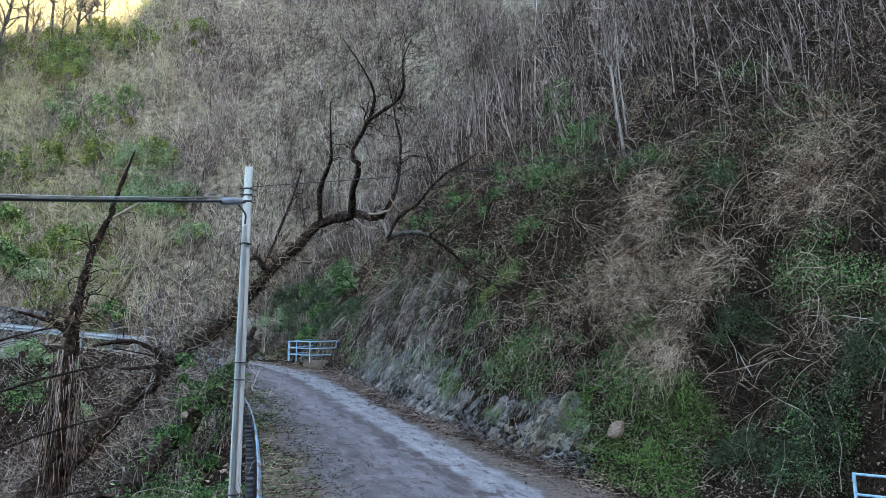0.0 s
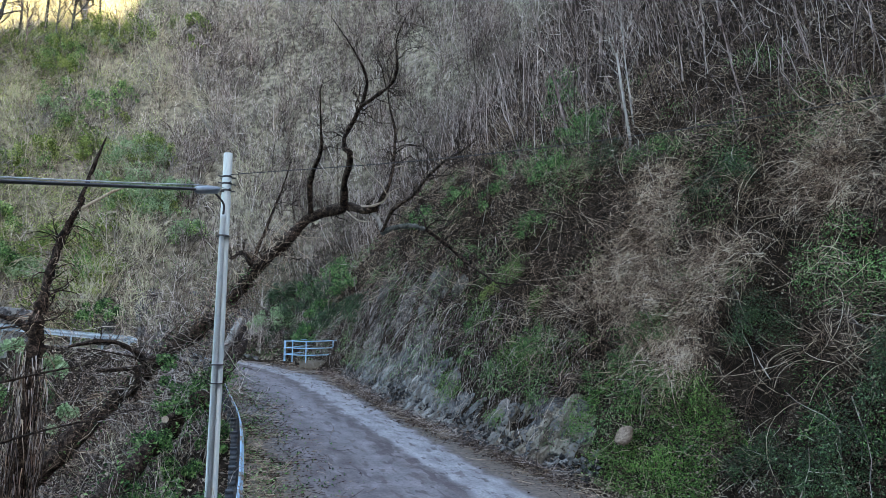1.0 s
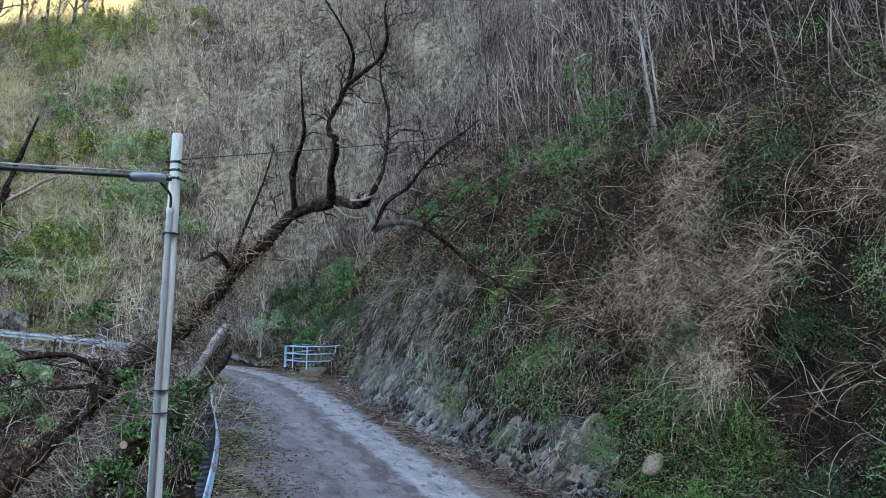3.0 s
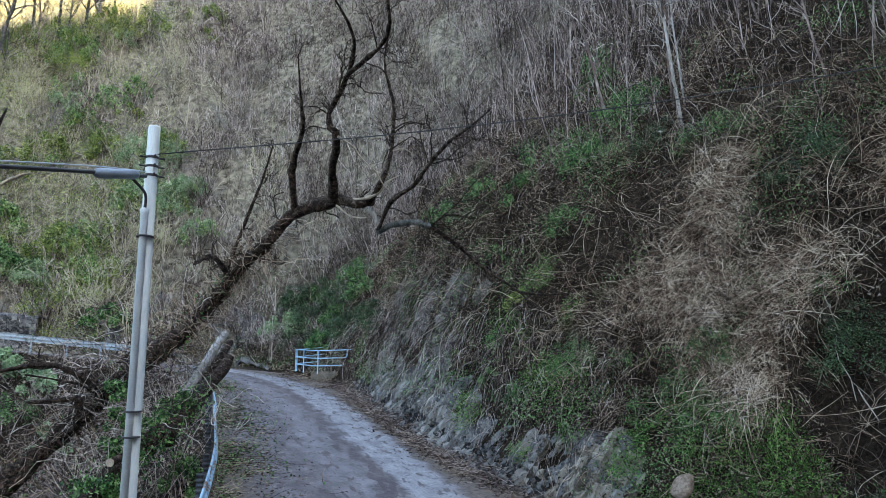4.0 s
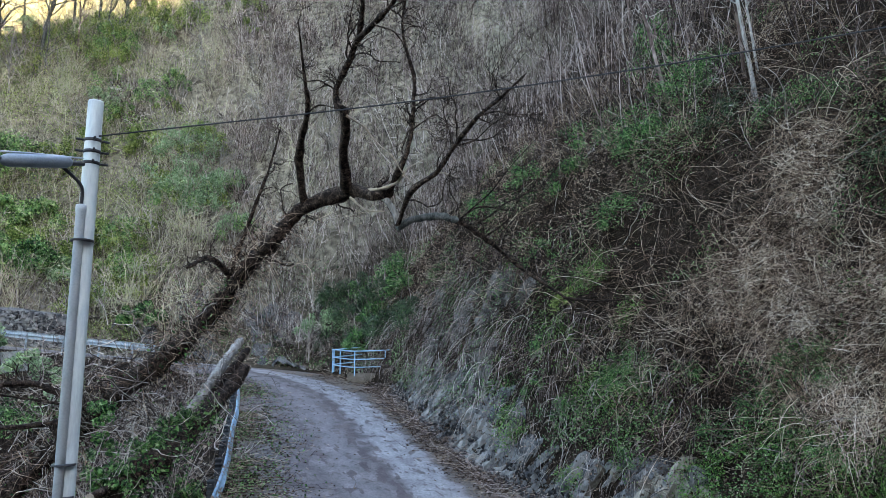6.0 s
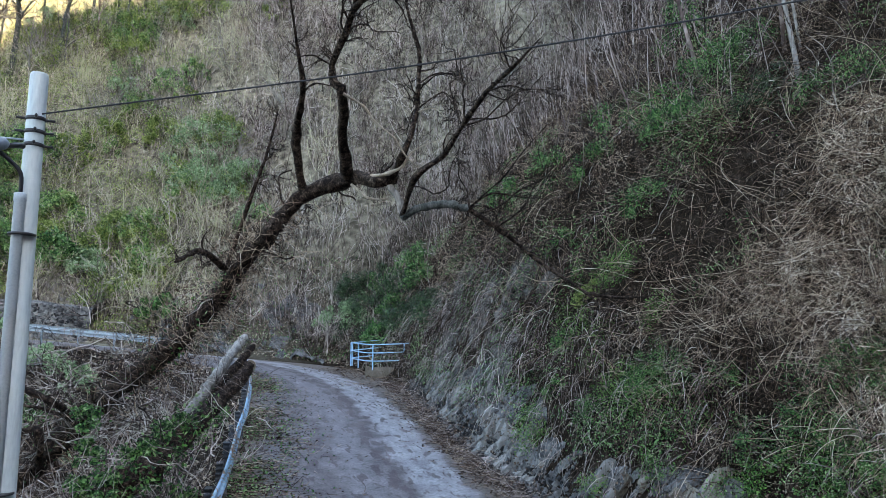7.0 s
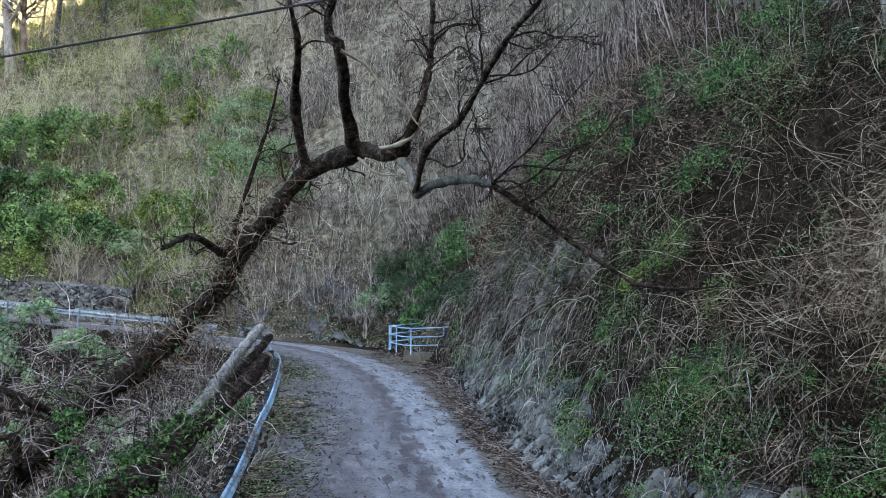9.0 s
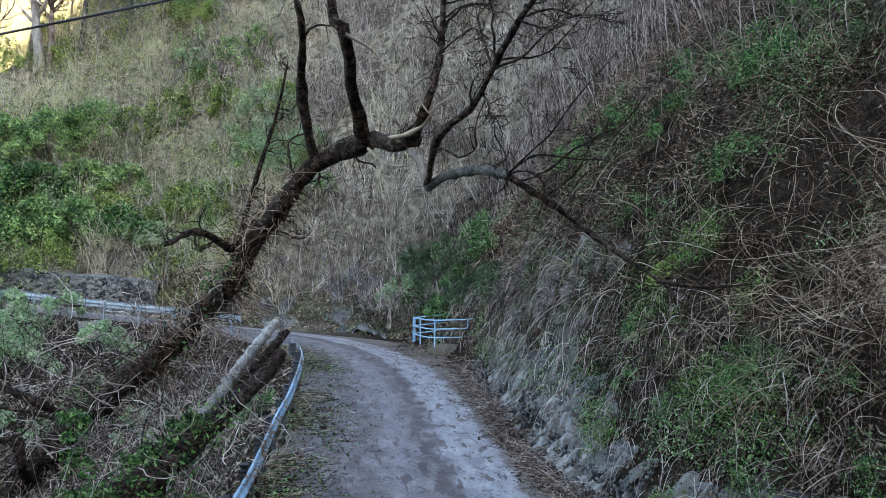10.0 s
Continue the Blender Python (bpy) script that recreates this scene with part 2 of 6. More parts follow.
def road_material():
    m = bpy.data.materials.new("wet_muddy_asphalt")
    m.use_nodes = True
    n, l = m.node_tree.nodes, m.node_tree.links
    b = n["Principled BSDF"]
    uv = n.new("ShaderNodeUVMap"); uv.uv_map = "lane"
    sep = n.new("ShaderNodeSeparateXYZ")
    l.new(uv.outputs[0], sep.inputs[0])

    def noise_tex(scale, detail, stretch=(1, 1, 1), distort=0.0):
        mp, t = n.new("ShaderNodeMapping"), n.new("ShaderNodeTexNoise")
        mp.inputs["Scale"].default_value = stretch
        t.inputs["Scale"].default_value, t.inputs["Detail"].default_value, t.inputs["Distortion"].default_value = scale, detail, distort
        l.new(uv.outputs[0], mp.inputs[0]); l.new(mp.outputs[0], t.inputs[0])
        return t.outputs[0]

    def math_node(op, a, bb, c=None):
        t = n.new("ShaderNodeMath"); t.operation = op
        for i, v in enumerate((a, bb, c)):
            if v is None:
                continue
            if isinstance(v, (int, float)):
                t.inputs[i].default_value = v
            else:
                l.new(v, t.inputs[i])
        return t.outputs[0]

    def band(lat, mid, half, soft):
        d = math_node("ABSOLUTE", math_node("SUBTRACT", lat, mid), 0.0)
        t = n.new("ShaderNodeMapRange")
        t.interpolation_type = "SMOOTHSTEP"
        t.inputs["From Min"].default_value, t.inputs["From Max"].default_value = half + soft, half - soft
        l.new(d, t.inputs[0])
        return t.outputs[0]

    def ramp(fac, stops):
        r = n.new("ShaderNodeValToRGB")
        el = r.color_ramp.elements
        while len(el) < len(stops):
            el.new(0.5)
        for e, (p, c) in zip(el, stops):
            e.position, e.color = p, (*c, 1)
        l.new(fac, r.inputs[0])
        return r.outputs[0]

    def blend(fac, a, bb):
        t = n.new("ShaderNodeMix"); t.data_type = "RGBA"
        for i, v in ((0, fac), (6, a), (7, bb)):
            if isinstance(v, tuple):
                t.inputs[i].default_value = (*v, 1)
            else:
                l.new(v, t.inputs[i])
        return t.outputs[2]

    wob = noise_tex(0.9, 4)
    lat = math_node("ADD", sep.outputs[0], math_node("MULTIPLY_ADD", wob, 1.1, -0.55))
    def step(v, lo, hi):
        t = n.new("ShaderNodeMapRange")
        t.inputs["From Min"].default_value, t.inputs["From Max"].default_value = lo, hi
        l.new(v, t.inputs[0])
        return t.outputs[0]

    mud = ramp(noise_tex(1.4, 6, (1, 0.6, 1)), [(0.35, (0.036, 0.026, 0.027)), (0.5, (0.062, 0.046, 0.047)), (0.68, (0.1, 0.078, 0.078))])
    tar = ramp(noise_tex(3.0, 6, (1, 0.5, 1)), [(0.35, (0.15, 0.147, 0.157)), (0.55, (0.235, 0.232, 0.245)), (0.7, (0.3, 0.297, 0.31))])
    dull = ramp(noise_tex(2.2, 7, (1, 0.7, 1)), [(0.35, (0.066, 0.056, 0.058)), (0.55, (0.112, 0.096, 0.099)), (0.72, (0.175, 0.16, 0.165))])
    pale = math_node("MAXIMUM", band(lat, 1.6, 0.6, 0.16), math_node("MULTIPLY", band(lat, -0.05, 0.4, 0.25), 0.28))
    patches = math_node("ADD", noise_tex(3.6, 9, (1.25, 0.45, 1), 0.4), math_node("MULTIPLY", band(lat, 0.65, 0.2, 0.3), 0.14))
    muddy = step(patches, 0.575, 0.61)
    col = blend(pale, dull, tar)
    col = blend(math_node("MULTIPLY", muddy, 0.92), col, mud)
    spots = noise_tex(5.0, 7, (0.9, 0.8, 1), 0.3)
    col = blend(math_node("MULTIPLY", step(spots, 0.6, 0.68), 0.7), col, (0.035, 0.027, 0.027))
    edge = n.new("ShaderNodeMapRange")
    edge.inputs["From Min"].default_value, edge.inputs["From Max"].default_value = 2.05, 2.5
    l.new(math_node("ABSOLUTE", lat, 0.0), edge.inputs[0])
    col = blend(edge.outputs[0], col, ramp(noise_tex(9, 4), [(0.35, (0.05, 0.038, 0.03)), (0.65, (0.16, 0.125, 0.1))]))
    chips = noise_tex(16, 5, (1.0, 0.8, 1), 0.2)
    cm = n.new("ShaderNodeMapRange")
    cm.inputs["From Min"].default_value, cm.inputs["From Max"].default_value = 0.3, 0.7
    cm.inputs["To Min"].default_value, cm.inputs["To Max"].default_value = 0.7, 1.32
    l.new(chips, cm.inputs[0])
    tone = n.new("ShaderNodeVectorMath"); tone.operation = "SCALE"
    l.new(col, tone.inputs[0]); l.new(cm.outputs[0], tone.inputs["Scale"])
    col = tone.outputs[0]
    l.new(col, b.inputs["Base Color"])
    grit = noise_tex(40, 3)
    rough = math_node("MULTIPLY_ADD", pale, -0.22, math_node("MULTIPLY_ADD", grit, 0.25, 0.55))
    l.new(rough, b.inputs["Roughness"])
    bp = n.new("ShaderNodeBump")
    bp.inputs["Strength"].default_value, bp.inputs["Distance"].default_value = 0.45, 0.02
    l.new(math_node("ADD", grit, math_node("MULTIPLY", spots, 1.5)), bp.inputs["Height"]); l.new(bp.outputs[0], b.inputs["Normal"])
    return m


ROAD = road_material()

# ---- geometry helpers ----
rng = np.random.default_rng(7)


def np_mesh(name, V, F, mat, smooth=True):
    me = bpy.data.meshes.new(name)
    V, F = np.asarray(V, np.float32), np.asarray(F, np.int32)
    me.vertices.add(len(V)); me.vertices.foreach_set("co", V.ravel())
    me.loops.add(F.size); me.loops.foreach_set("vertex_index", F.ravel())
    me.polygons.add(len(F)); me.polygons.foreach_set("loop_start", np.arange(0, F.size, F.shape[1], dtype=np.int32))
    me.polygons.foreach_set("use_smooth", np.full(len(F), smooth))
    me.update(calc_edges=True)
    me.validate()
    me.materials.append(mat)
    return me


def part(name, me, parent=None, label=""):
    ob = new(name, me)
    ob.parent = parent
    if label:
        ob["label"] = label
    return ob


def bm_mesh(name, bm, mat, smooth=True):
    me = bpy.data.meshes.new(name)
    bmesh.ops.recalc_face_normals(bm, faces=bm.faces)
    bm.to_mesh(me); bm.free()
    me.polygons.foreach_set("use_smooth", np.full(len(me.polygons), smooth))
    me.materials.append(mat)
    return me


def empty(name, loc=(0, 0, 0)):
    ob = new(name)
    ob.location = loc
    ob.empty_display_size = 0.2
    return ob


def tubes(P, R, sides=3):
    """Tapered tubes along n strands of k points: vertices and quads."""
    P, R = np.asarray(P, float), np.asarray(R, float)
    n, k, _ = P.shape
    T = np.gradient(P, axis=1)
    T /= np.linalg.norm(T, axis=2, keepdims=True) + 1e-9
    mean = np.abs(T.mean(axis=1))
    ref = np.eye(3)[mean.argmin(axis=1)][:, None, :]
    A = np.cross(T, ref); A /= np.linalg.norm(A, axis=2, keepdims=True) + 1e-9
    B = np.cross(T, A)
    a = np.arange(sides) * 2 * math.pi / sides
    V = P[:, :, None, :] + R[:, :, None, None] * (A[:, :, None, :] * np.cos(a)[:, None] + B[:, :, None, :] * np.sin(a)[:, None])
    idx = np.arange(n * k * sides).reshape(n, k, sides)
    nx = np.roll(idx, -1, axis=2)
    F = np.stack([idx[:, :-1], nx[:, :-1], nx[:, 1:], idx[:, 1:]], axis=-1).reshape(-1, 4)
    return V.reshape(-1, 3), F


def ribbons(P, R):
    """Flat hair-thin stems along n strands of k points, for growth too fine to show its roundness."""
    P, R = np.asarray(P, float), np.asarray(R, float)
    n, k, _ = P.shape
    T = np.gradient(P, axis=1)
    A = np.cross(T, rng.normal(0, 1, (n, 1, 3))); A /= np.linalg.norm(A, axis=2, keepdims=True) + 1e-9
    V = np.stack([P - A * R[:, :, None] * 1.1, P + A * R[:, :, None] * 1.1], axis=2)
    idx = np.arange(n * k * 2).reshape(n, k, 2)
    F = np.stack([idx[:, :-1, 0], idx[:, :-1, 1], idx[:, 1:, 1], idx[:, 1:, 0]], axis=-1).reshape(-1, 4)
    return V.reshape(-1, 3), F


def smooth(C):
    """Twice as many points along each strand, on a smooth curve through them."""
    E = np.concatenate([2 * C[:, :1] - C[:, 1:2], C, 2 * C[:, -1:] - C[:, -2:-1]], axis=1)
    mid = (9 * (E[:, 1:-2] + E[:, 2:-1]) - E[:, :-3] - E[:, 3:]) / 16
    out = np.empty((C.shape[0], 2 * C.shape[1] - 1, C.shape[2]))
    out[:, ::2], out[:, 1::2] = C, mid
    return out


def join(pieces):
    Vs, Fs, o = [], [], 0
    for V, F in pieces:
        Vs.append(V); Fs.append(F + o); o += len(V)
    return np.concatenate(Vs), np.concatenate(Fs)


def spline(points, n):
    """Catmull-Rom through rows of any width, n samples, even in parameter."""
    Q = np.asarray(points, float)
    Q = np.vstack([2 * Q[0] - Q[1], Q, 2 * Q[-1] - Q[-2]])
    t = np.linspace(0, len(Q) - 3 - 1e-6, n)
    i = t.astype(int); f = (t - i)[:, None]
    a, b, c, d = Q[i], Q[i + 1], Q[i + 2], Q[i + 3]
    return 0.5 * (2 * b + (c - a) * f + (2 * a - 5 * b + 4 * c - d) * f ** 2 + (3 * b - a - 3 * c + d) * f ** 3)


def vnoise(x, y, seed=0):
    """Smooth value noise on arrays, 0 to 1."""
    xi, yi = np.floor(x).astype(np.int64), np.floor(y).astype(np.int64)
    fx, fy = x - xi, y - yi
    fx, fy = fx * fx * (3 - 2 * fx), fy * fy * (3 - 2 * fy)

    def h(a, b):
        q = (a * 374761393 + b * 668265263 + seed * 974711) & 0x7FFFFFFF
        q = ((q ^ (q >> 13)) * 1274126177) & 0x7FFFFFFF
        return ((q ^ (q >> 16)) & 0xFFFF) / 65535.0
    return (h(xi, yi) * (1 - fx) + h(xi + 1, yi) * fx) * (1 - fy) + (h(xi, yi + 1) * (1 - fx) + h(xi + 1, yi + 1) * fx) * fy


def fbm(x, y, seed=0, octaves=4):
    s, a = 0.0, 0.5
    for o in range(octaves):
        s = s + a * (vnoise(x * 2 ** o, y * 2 ** o, seed + o) - 0.5)
        a *= 0.5
    return s


# ---- the lie of the land: road line (x, y, z, half width left, half width right) ----
LINE = spline([(15, -22, -2.6, 4, 4), (11.5, -8, -1.5, 4, 4), (8.6, 3, -0.2, 4.3, 4), (7.0, 10, 0.73, 4.4, 4.1), (6.4, 14.5, 1.36, 4.2, 4.1), (6.1, 19, 2.0, 3.4, 3.5),
               (5.95, 24.5, 2.76, 2.85, 3.0), (5.8, 30, 3.53, 2.6, 3.1), (5.2, 35, 4.23, 2.3, 3.6), (3.6, 39, 4.8, 2.6, 4.1), (0.6, 42.2, 5.25, 2.6, 2.6), (-4, 44.3, 5.7, 2.6, 2.4),
               (-10, 46, 6.25, 2.8, 2.4), (-18, 47.6, 6.9, 2.8, 2.4), (-34, 49.5, 8.0, 2.8, 2.4), (-70, 52, 9.5, 2.8, 2.4)], 420)
TAN = np.gradient(LINE[:, :2], axis=0); TAN /= np.linalg.norm(TAN, axis=1, keepdims=True)
RIGHT = np.stack([TAN[:, 1], -TAN[:, 0]], axis=1)
ARC = np.concatenate([[0], np.cumsum(np.linalg.norm(np.diff(LINE[:, :2], axis=0), axis=1))])
FARNESS = np.clip((np.arange(420) / 420 * 15 - 7.6) / 1.6, 0, 1)     # 0: cut bank, 1: open slope past the bend
NEAR_E, NEAR_H = [0, 0.35, 0.6, 0.95, 1.7, 2.7, 3.6, 4.4, 7, 15, 30, 60, 120, 260], [0, 0.2, 0.8, 1.7, 3.6, 6.4, 8.2, 9.1, 11.8, 20, 37, 71, 125, 190]
FAR_E, FAR_H = [0, 1, 3, 6, 10, 16, 30, 60, 120, 260], [0, 0.5, 2.4, 7, 13, 23, 43, 76, 125, 190]
DOWN_E, DOWN_H = [0, 0.4, 1.5, 4, 8, 15, 40, 120, 400], [0, -0.1, -0.6, -2.0, -4.6, -8, -13, -20, -25]


def lateral(x, y):
    """Nearest sample of the road line and the signed distance to its right."""
    x, y = np.asarray(x, float), np.asarray(y, float)
    i = np.empty(x.shape, int)
    for a in range(0, x.size, 40000):
        s = slice(a, a + 40000)
        i[s] = ((x[s, None] - LINE[None, :, 0]) ** 2 + (y[s, None] - LINE[None, :, 1]) ** 2).argmin(axis=1)
    dx, dy = x - LINE[i, 0], y - LINE[i, 1]
    side = dx * RIGHT[i, 0] + dy * RIGHT[i, 1]
    return i, np.sign(side) * np.hypot(dx, dy)


def height(x, y):
    shape = np.shape(x)
    x, y = np.ravel(np.asarray(x, float)), np.ravel(np.asarray(y, float))
    i, d = lateral(x, y)
    z0, wl, wr, f = LINE[i, 2], LINE[i, 3], LINE[i, 4], FARNESS[i]
    e, g = np.maximum(d - wr, 0), np.maximum(-d - wl, 0)
    up = (1 - f) * np.interp(e, NEAR_E, NEAR_H) + f * np.interp(e, FAR_E, FAR_H)
    spur = np.interp(x, [-60, -34, -22, -19.2, -16.1, -12.1, -6, -3, 0, 5], [10, 16, 21.5, 24, 28.8, 31.8, 33.6, 35.5, 42, 200]) + 2 * fbm(x * 0.2, y * 0.2, 5) - z0       # the shoulder falls away past the far bend
    spur = np.where(y > 47, spur, 999)
    up = np.minimum(up, spur)
    rough = fbm(x * 0.35, y * 0.35, 11, 4)
    bumpy = np.clip(e / 1.2, 0, 1) * (0.9 + (0.05 + 0.1 * f) * np.minimum(e, 18)) + np.clip(g / 1.5, 0, 1) * 1.1
    south = np.interp(-y, [55, 190, 500], [0, 105, 118])                # unseen mountain added behind the camera to keep the sun off
    z = z0 + up + np.interp(g, DOWN_E, DOWN_H) + rough * bumpy + south
    z = z - 2.2 * np.exp(-((x - 12.6) ** 2 + (y - 12.6) ** 2) / 0.6) - 0.5 * np.exp(-((x - 11.6) ** 2 + (y - 18.6) ** 2) / 1.5)     # hollows in the bank
    return (z - 0.06 * (np.abs(d) < np.where(d > 0, wr, wl) - 0.2)).reshape(shape)


def beside(s, off):
    """Plan positions at arc positions s, off metres to the right of the road's line."""
    return tuple(np.interp(s, ARC, LINE[:, c]) + np.interp(s, ARC, RIGHT[:, c]) * off for c in (0, 1))


def bank(n, s0, s1, e0, e1, seed_shift=0.0):
    """n points over the slope to the right of the road, even over its surface."""
    sp = rng.uniform(s0, s1, n)
    i = np.searchsorted(ARC, sp).clip(0, 419)
    E = np.linspace(e0, e1, 300)
    Hn, Hf = np.interp(E, NEAR_E, NEAR_H), np.interp(E, FAR_E, FAR_H)
    mid = FARNESS[i].mean()
    Hh = Hn * (1 - mid) + Hf * mid
    L = np.concatenate([[0], np.cumsum(np.hypot(np.diff(E), np.diff(Hh)))])
    e = np.interp(rng.uniform(0, L[-1], n), L, E)
    x, y = beside(sp, np.interp(sp, ARC, LINE[:, 4]) + e)
    return np.stack([x, y, height(x, y)], axis=1), i, e


def s_of(y):
    """Arc position where the road's line reaches a given y on its first leg."""
    return float(np.interp(y, LINE[:300, 1], ARC[:300]))


# ---- ground ----
def lines(lo, hi, fine_lo, fine_hi, fine, grow):
    a = list(np.arange(fine_lo, fine_hi + fine / 2, fine))
    s = fine
    while a[-1] < hi:
        s *= grow; a.append(a[-1] + s)
    s = fine
    while a[0] > lo:
        s *= grow; a.insert(0, a[0] - s)
    return np.array(a)


GX, GY = lines(-700, 700, -8, 18, 0.28, 1.08), lines(-600, 900, 8, 46, 0.32, 1.08)
gx, gy = np.meshgrid(GX, GY)
gz = height(gx, gy)
idx = np.arange(gx.size).reshape(gx.shape)
F = np.stack([idx[:-1, :-1], idx[:-1, 1:], idx[1:, 1:], idx[1:, :-1]], axis=-1).reshape(-1, 4)
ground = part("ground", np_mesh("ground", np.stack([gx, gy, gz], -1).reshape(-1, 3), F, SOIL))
tagged(ground, "steep wooded hillside soil under brown leaf litter", "ground", kind="structure")

W = np.linspace(-1, 1, 25)
lat = np.where(W[None, :] < 0, W[None, :] * (LINE[:, 3:4] + 0.1), W[None, :] * (LINE[:, 4:5] + 0.1))
rx, ry = LINE[:, :1] + RIGHT[:, :1] * lat, LINE[:, 1:2] + RIGHT[:, 1:2] * lat
rz = LINE[:, 2:3] + 0.03 - 0.04 * np.abs(W[None, :]) ** 2 + 0.02 * fbm(rx * 0.8, ry * 0.8, 3)
idx = np.arange(rx.size).reshape(rx.shape)
F = np.stack([idx[:-1, :-1], idx[:-1, 1:], idx[1:, 1:], idx[1:, :-1]], axis=-1).reshape(-1, 4)
me = np_mesh("road", np.stack([rx, ry, rz], -1).reshape(-1, 3), F, ROAD)
uvl = me.uv_layers.new(name="lane")
uvv = np.stack([lat, np.repeat(ARC[:, None], 25, axis=1)], -1).reshape(-1, 2)
loops = np.empty(len(me.loops), np.int32); me.loops.foreach_get("vertex_index", loops)
uvl.data.foreach_set("uv", uvv[loops].astype(np.float32).ravel())
tagged(part("road", me), "narrow wet asphalt road smeared with mud and leaves", "road", kind="structure")

# far sunlit valley side beyond the shoulder
bx, bh = np.meshgrid(np.linspace(-420, 120, 70), np.linspace(0, 1, 30))
by = 330 + bh * 120 + 30 * fbm(bx * 0.01, bh * 3, 21)
bz = -30 + bh * 330 + 25 * fbm(bx * 0.012, bh * 4, 22)
idx = np.arange(bx.size).reshape(bx.shape)
F = np.stack([idx[:-1, :-1], idx[:-1, 1:], idx[1:, 1:], idx[1:, :-1]], axis=-1).reshape(-1, 4)
tagged(part("backdrop", np_mesh("backdrop", np.stack([bx, by, bz], -1).reshape(-1, 3), F, FARWOOD)), "distant sunlit wooded valley side", "hillside", kind="structure")

# ---- growth ----
def plural(name):
    """Name of the group that repeats of a thing belong to."""
    word = name.replace("_", " ")
    return word + (" clumps" if word.endswith("ivy") else "es" if word.endswith(("sh", "ch")) else "s")



def unit(a):
    return a / (np.linalg.norm(a, axis=-1, keepdims=True) + 1e-9)


def strands(start, way, length, k, wiggle=0.2, pull=(0, 0, 0)):
    """n strands of k points that start along way, wander, and are drawn along pull."""
    n = len(start)
    P = np.empty((n, k, 3)); P[:, 0] = start
    d = unit(np.asarray(way, float))
    step = (np.asarray(length, float) / (k - 1)).reshape(-1, 1)
    pull = np.asarray(pull, float)
    for j in range(1, k):
        d = unit(d + rng.normal(0, wiggle, (n, 3)) + pull / (k - 1))
        P[:, j] = P[:, j - 1] + d * step
    return P


def taper(r0, k, tip=0.15, n=None):
    r0 = np.asarray(r0, float).reshape(-1, 1)
    return r0 * np.linspace(1, tip, k)[None, :]


def kids(P, R, n, length, angle=0.8, k=5, wiggle=0.2, pull=(0, 0, 0.3), t0=0.25, t1=0.98, thick=0.6, tip=0.2):
    """n side shoots on the strands P."""
    m, kk, _ = P.shape
    a = rng.integers(0, m, n)
    t = rng.uniform(t0, t1, n) * (kk - 1)
    i = np.minimum(t.astype(int), kk - 2); f = (t - i)[:, None]
    st = P[a, i] * (1 - f) + P[a, i + 1] * f
    T = unit(P[a, i + 1] - P[a, i])
    side = unit(np.cross(T, rng.normal(0, 1, (n, 3))))
    w = T * np.cos(angle) + side * np.sin(angle)
    rad = (R[a, i] * (1 - f[:, 0]) + R[a, i + 1] * f[:, 0]) * thick
    ln = np.asarray(length) * rng.uniform(0.5, 1.2, n) * (1.15 - 0.6 * t / (kk - 1))
    C = strands(st, w, ln, k, wiggle, pull)
    return C, taper(rad, k, tip)


def leaves(C, size, flat=0.5, lean=None, small=False):
    """A folded leaf at each point; small: a plain three-cornered one, for leaves too small to show their fold."""
    n = len(C)
    size = np.broadcast_to(size, n).reshape(-1, 1)
    up = unit(rng.normal(0, 1, (n, 3)) * np.array([1, 1, 1]) + np.array([0, 0, flat * 2]) + (0 if lean is None else lean))
    a = unit(np.cross(up, rng.normal(0, 1, (n, 3))))
    b = np.cross(up, a)
    if small:
        V = np.stack([C - a * size * 1.15, C + a * size * 0.8 + b * size * 0.75, C + a * size * 0.8 - b * size * 0.75], axis=1)
        return V.reshape(-1, 3), np.arange(n * 3).reshape(n, 3)
    V = np.stack([C - a * size, C + b * size * 0.55 + up * size * 0.15, C + a * size, C - b * size * 0.55 + up * size * 0.15], axis=1)
    return V.reshape(-1, 3), np.arange(n * 4).reshape(n, 4)


def slope_out(i):
    """Level direction out of the bank, towards the road, at road samples i."""
    return np.concatenate([-RIGHT[i], np.zeros((len(i), 1))], axis=1)


S = s_of
stuff = []


def add_stuff(name, mesh, label, category):
    stuff.append(tagged(part(name, mesh), label, category, kind="stuff"))


# where on the bank the pale canes lie in drifts, and where it stays bare and dark: y, z and half sizes
DRIFT = [(16.8, 9.3, 0.8, 0.55), (16.3, 7.9, 0.7, 1.0), (17.0, 6.6, 0.8, 0.6), (15.3, 6.0, 1.3, 0.9), (14.0, 6.6, 0.7, 0.5), (15.0, 4.7, 0.9, 0.6), (11.6, 8.6, 1.2, 0.9)]
BARE = [(19.9, 8.4, 1.7, 0.8), (18.4, 9.2, 1.0, 1.1), (25.0, 5.3, 2.6, 1.0), (29.5, 6.0, 2.8, 1.0), (22.6, 8.2, 0.9, 0.6), (12.8, 5.1, 0.9, 0.6), (13.4, 4.5, 0.5, 0.4), (12.6, 3.7, 1.1, 0.8), (16.2, 11.5, 2.0, 0.7),
        (18.9, 7.7, 0.9, 0.8), (25.6, 6.8, 2.6, 1.1), (29.6, 7.2, 2.8, 1.2), (32.4, 6.6, 1.6, 1.2)]


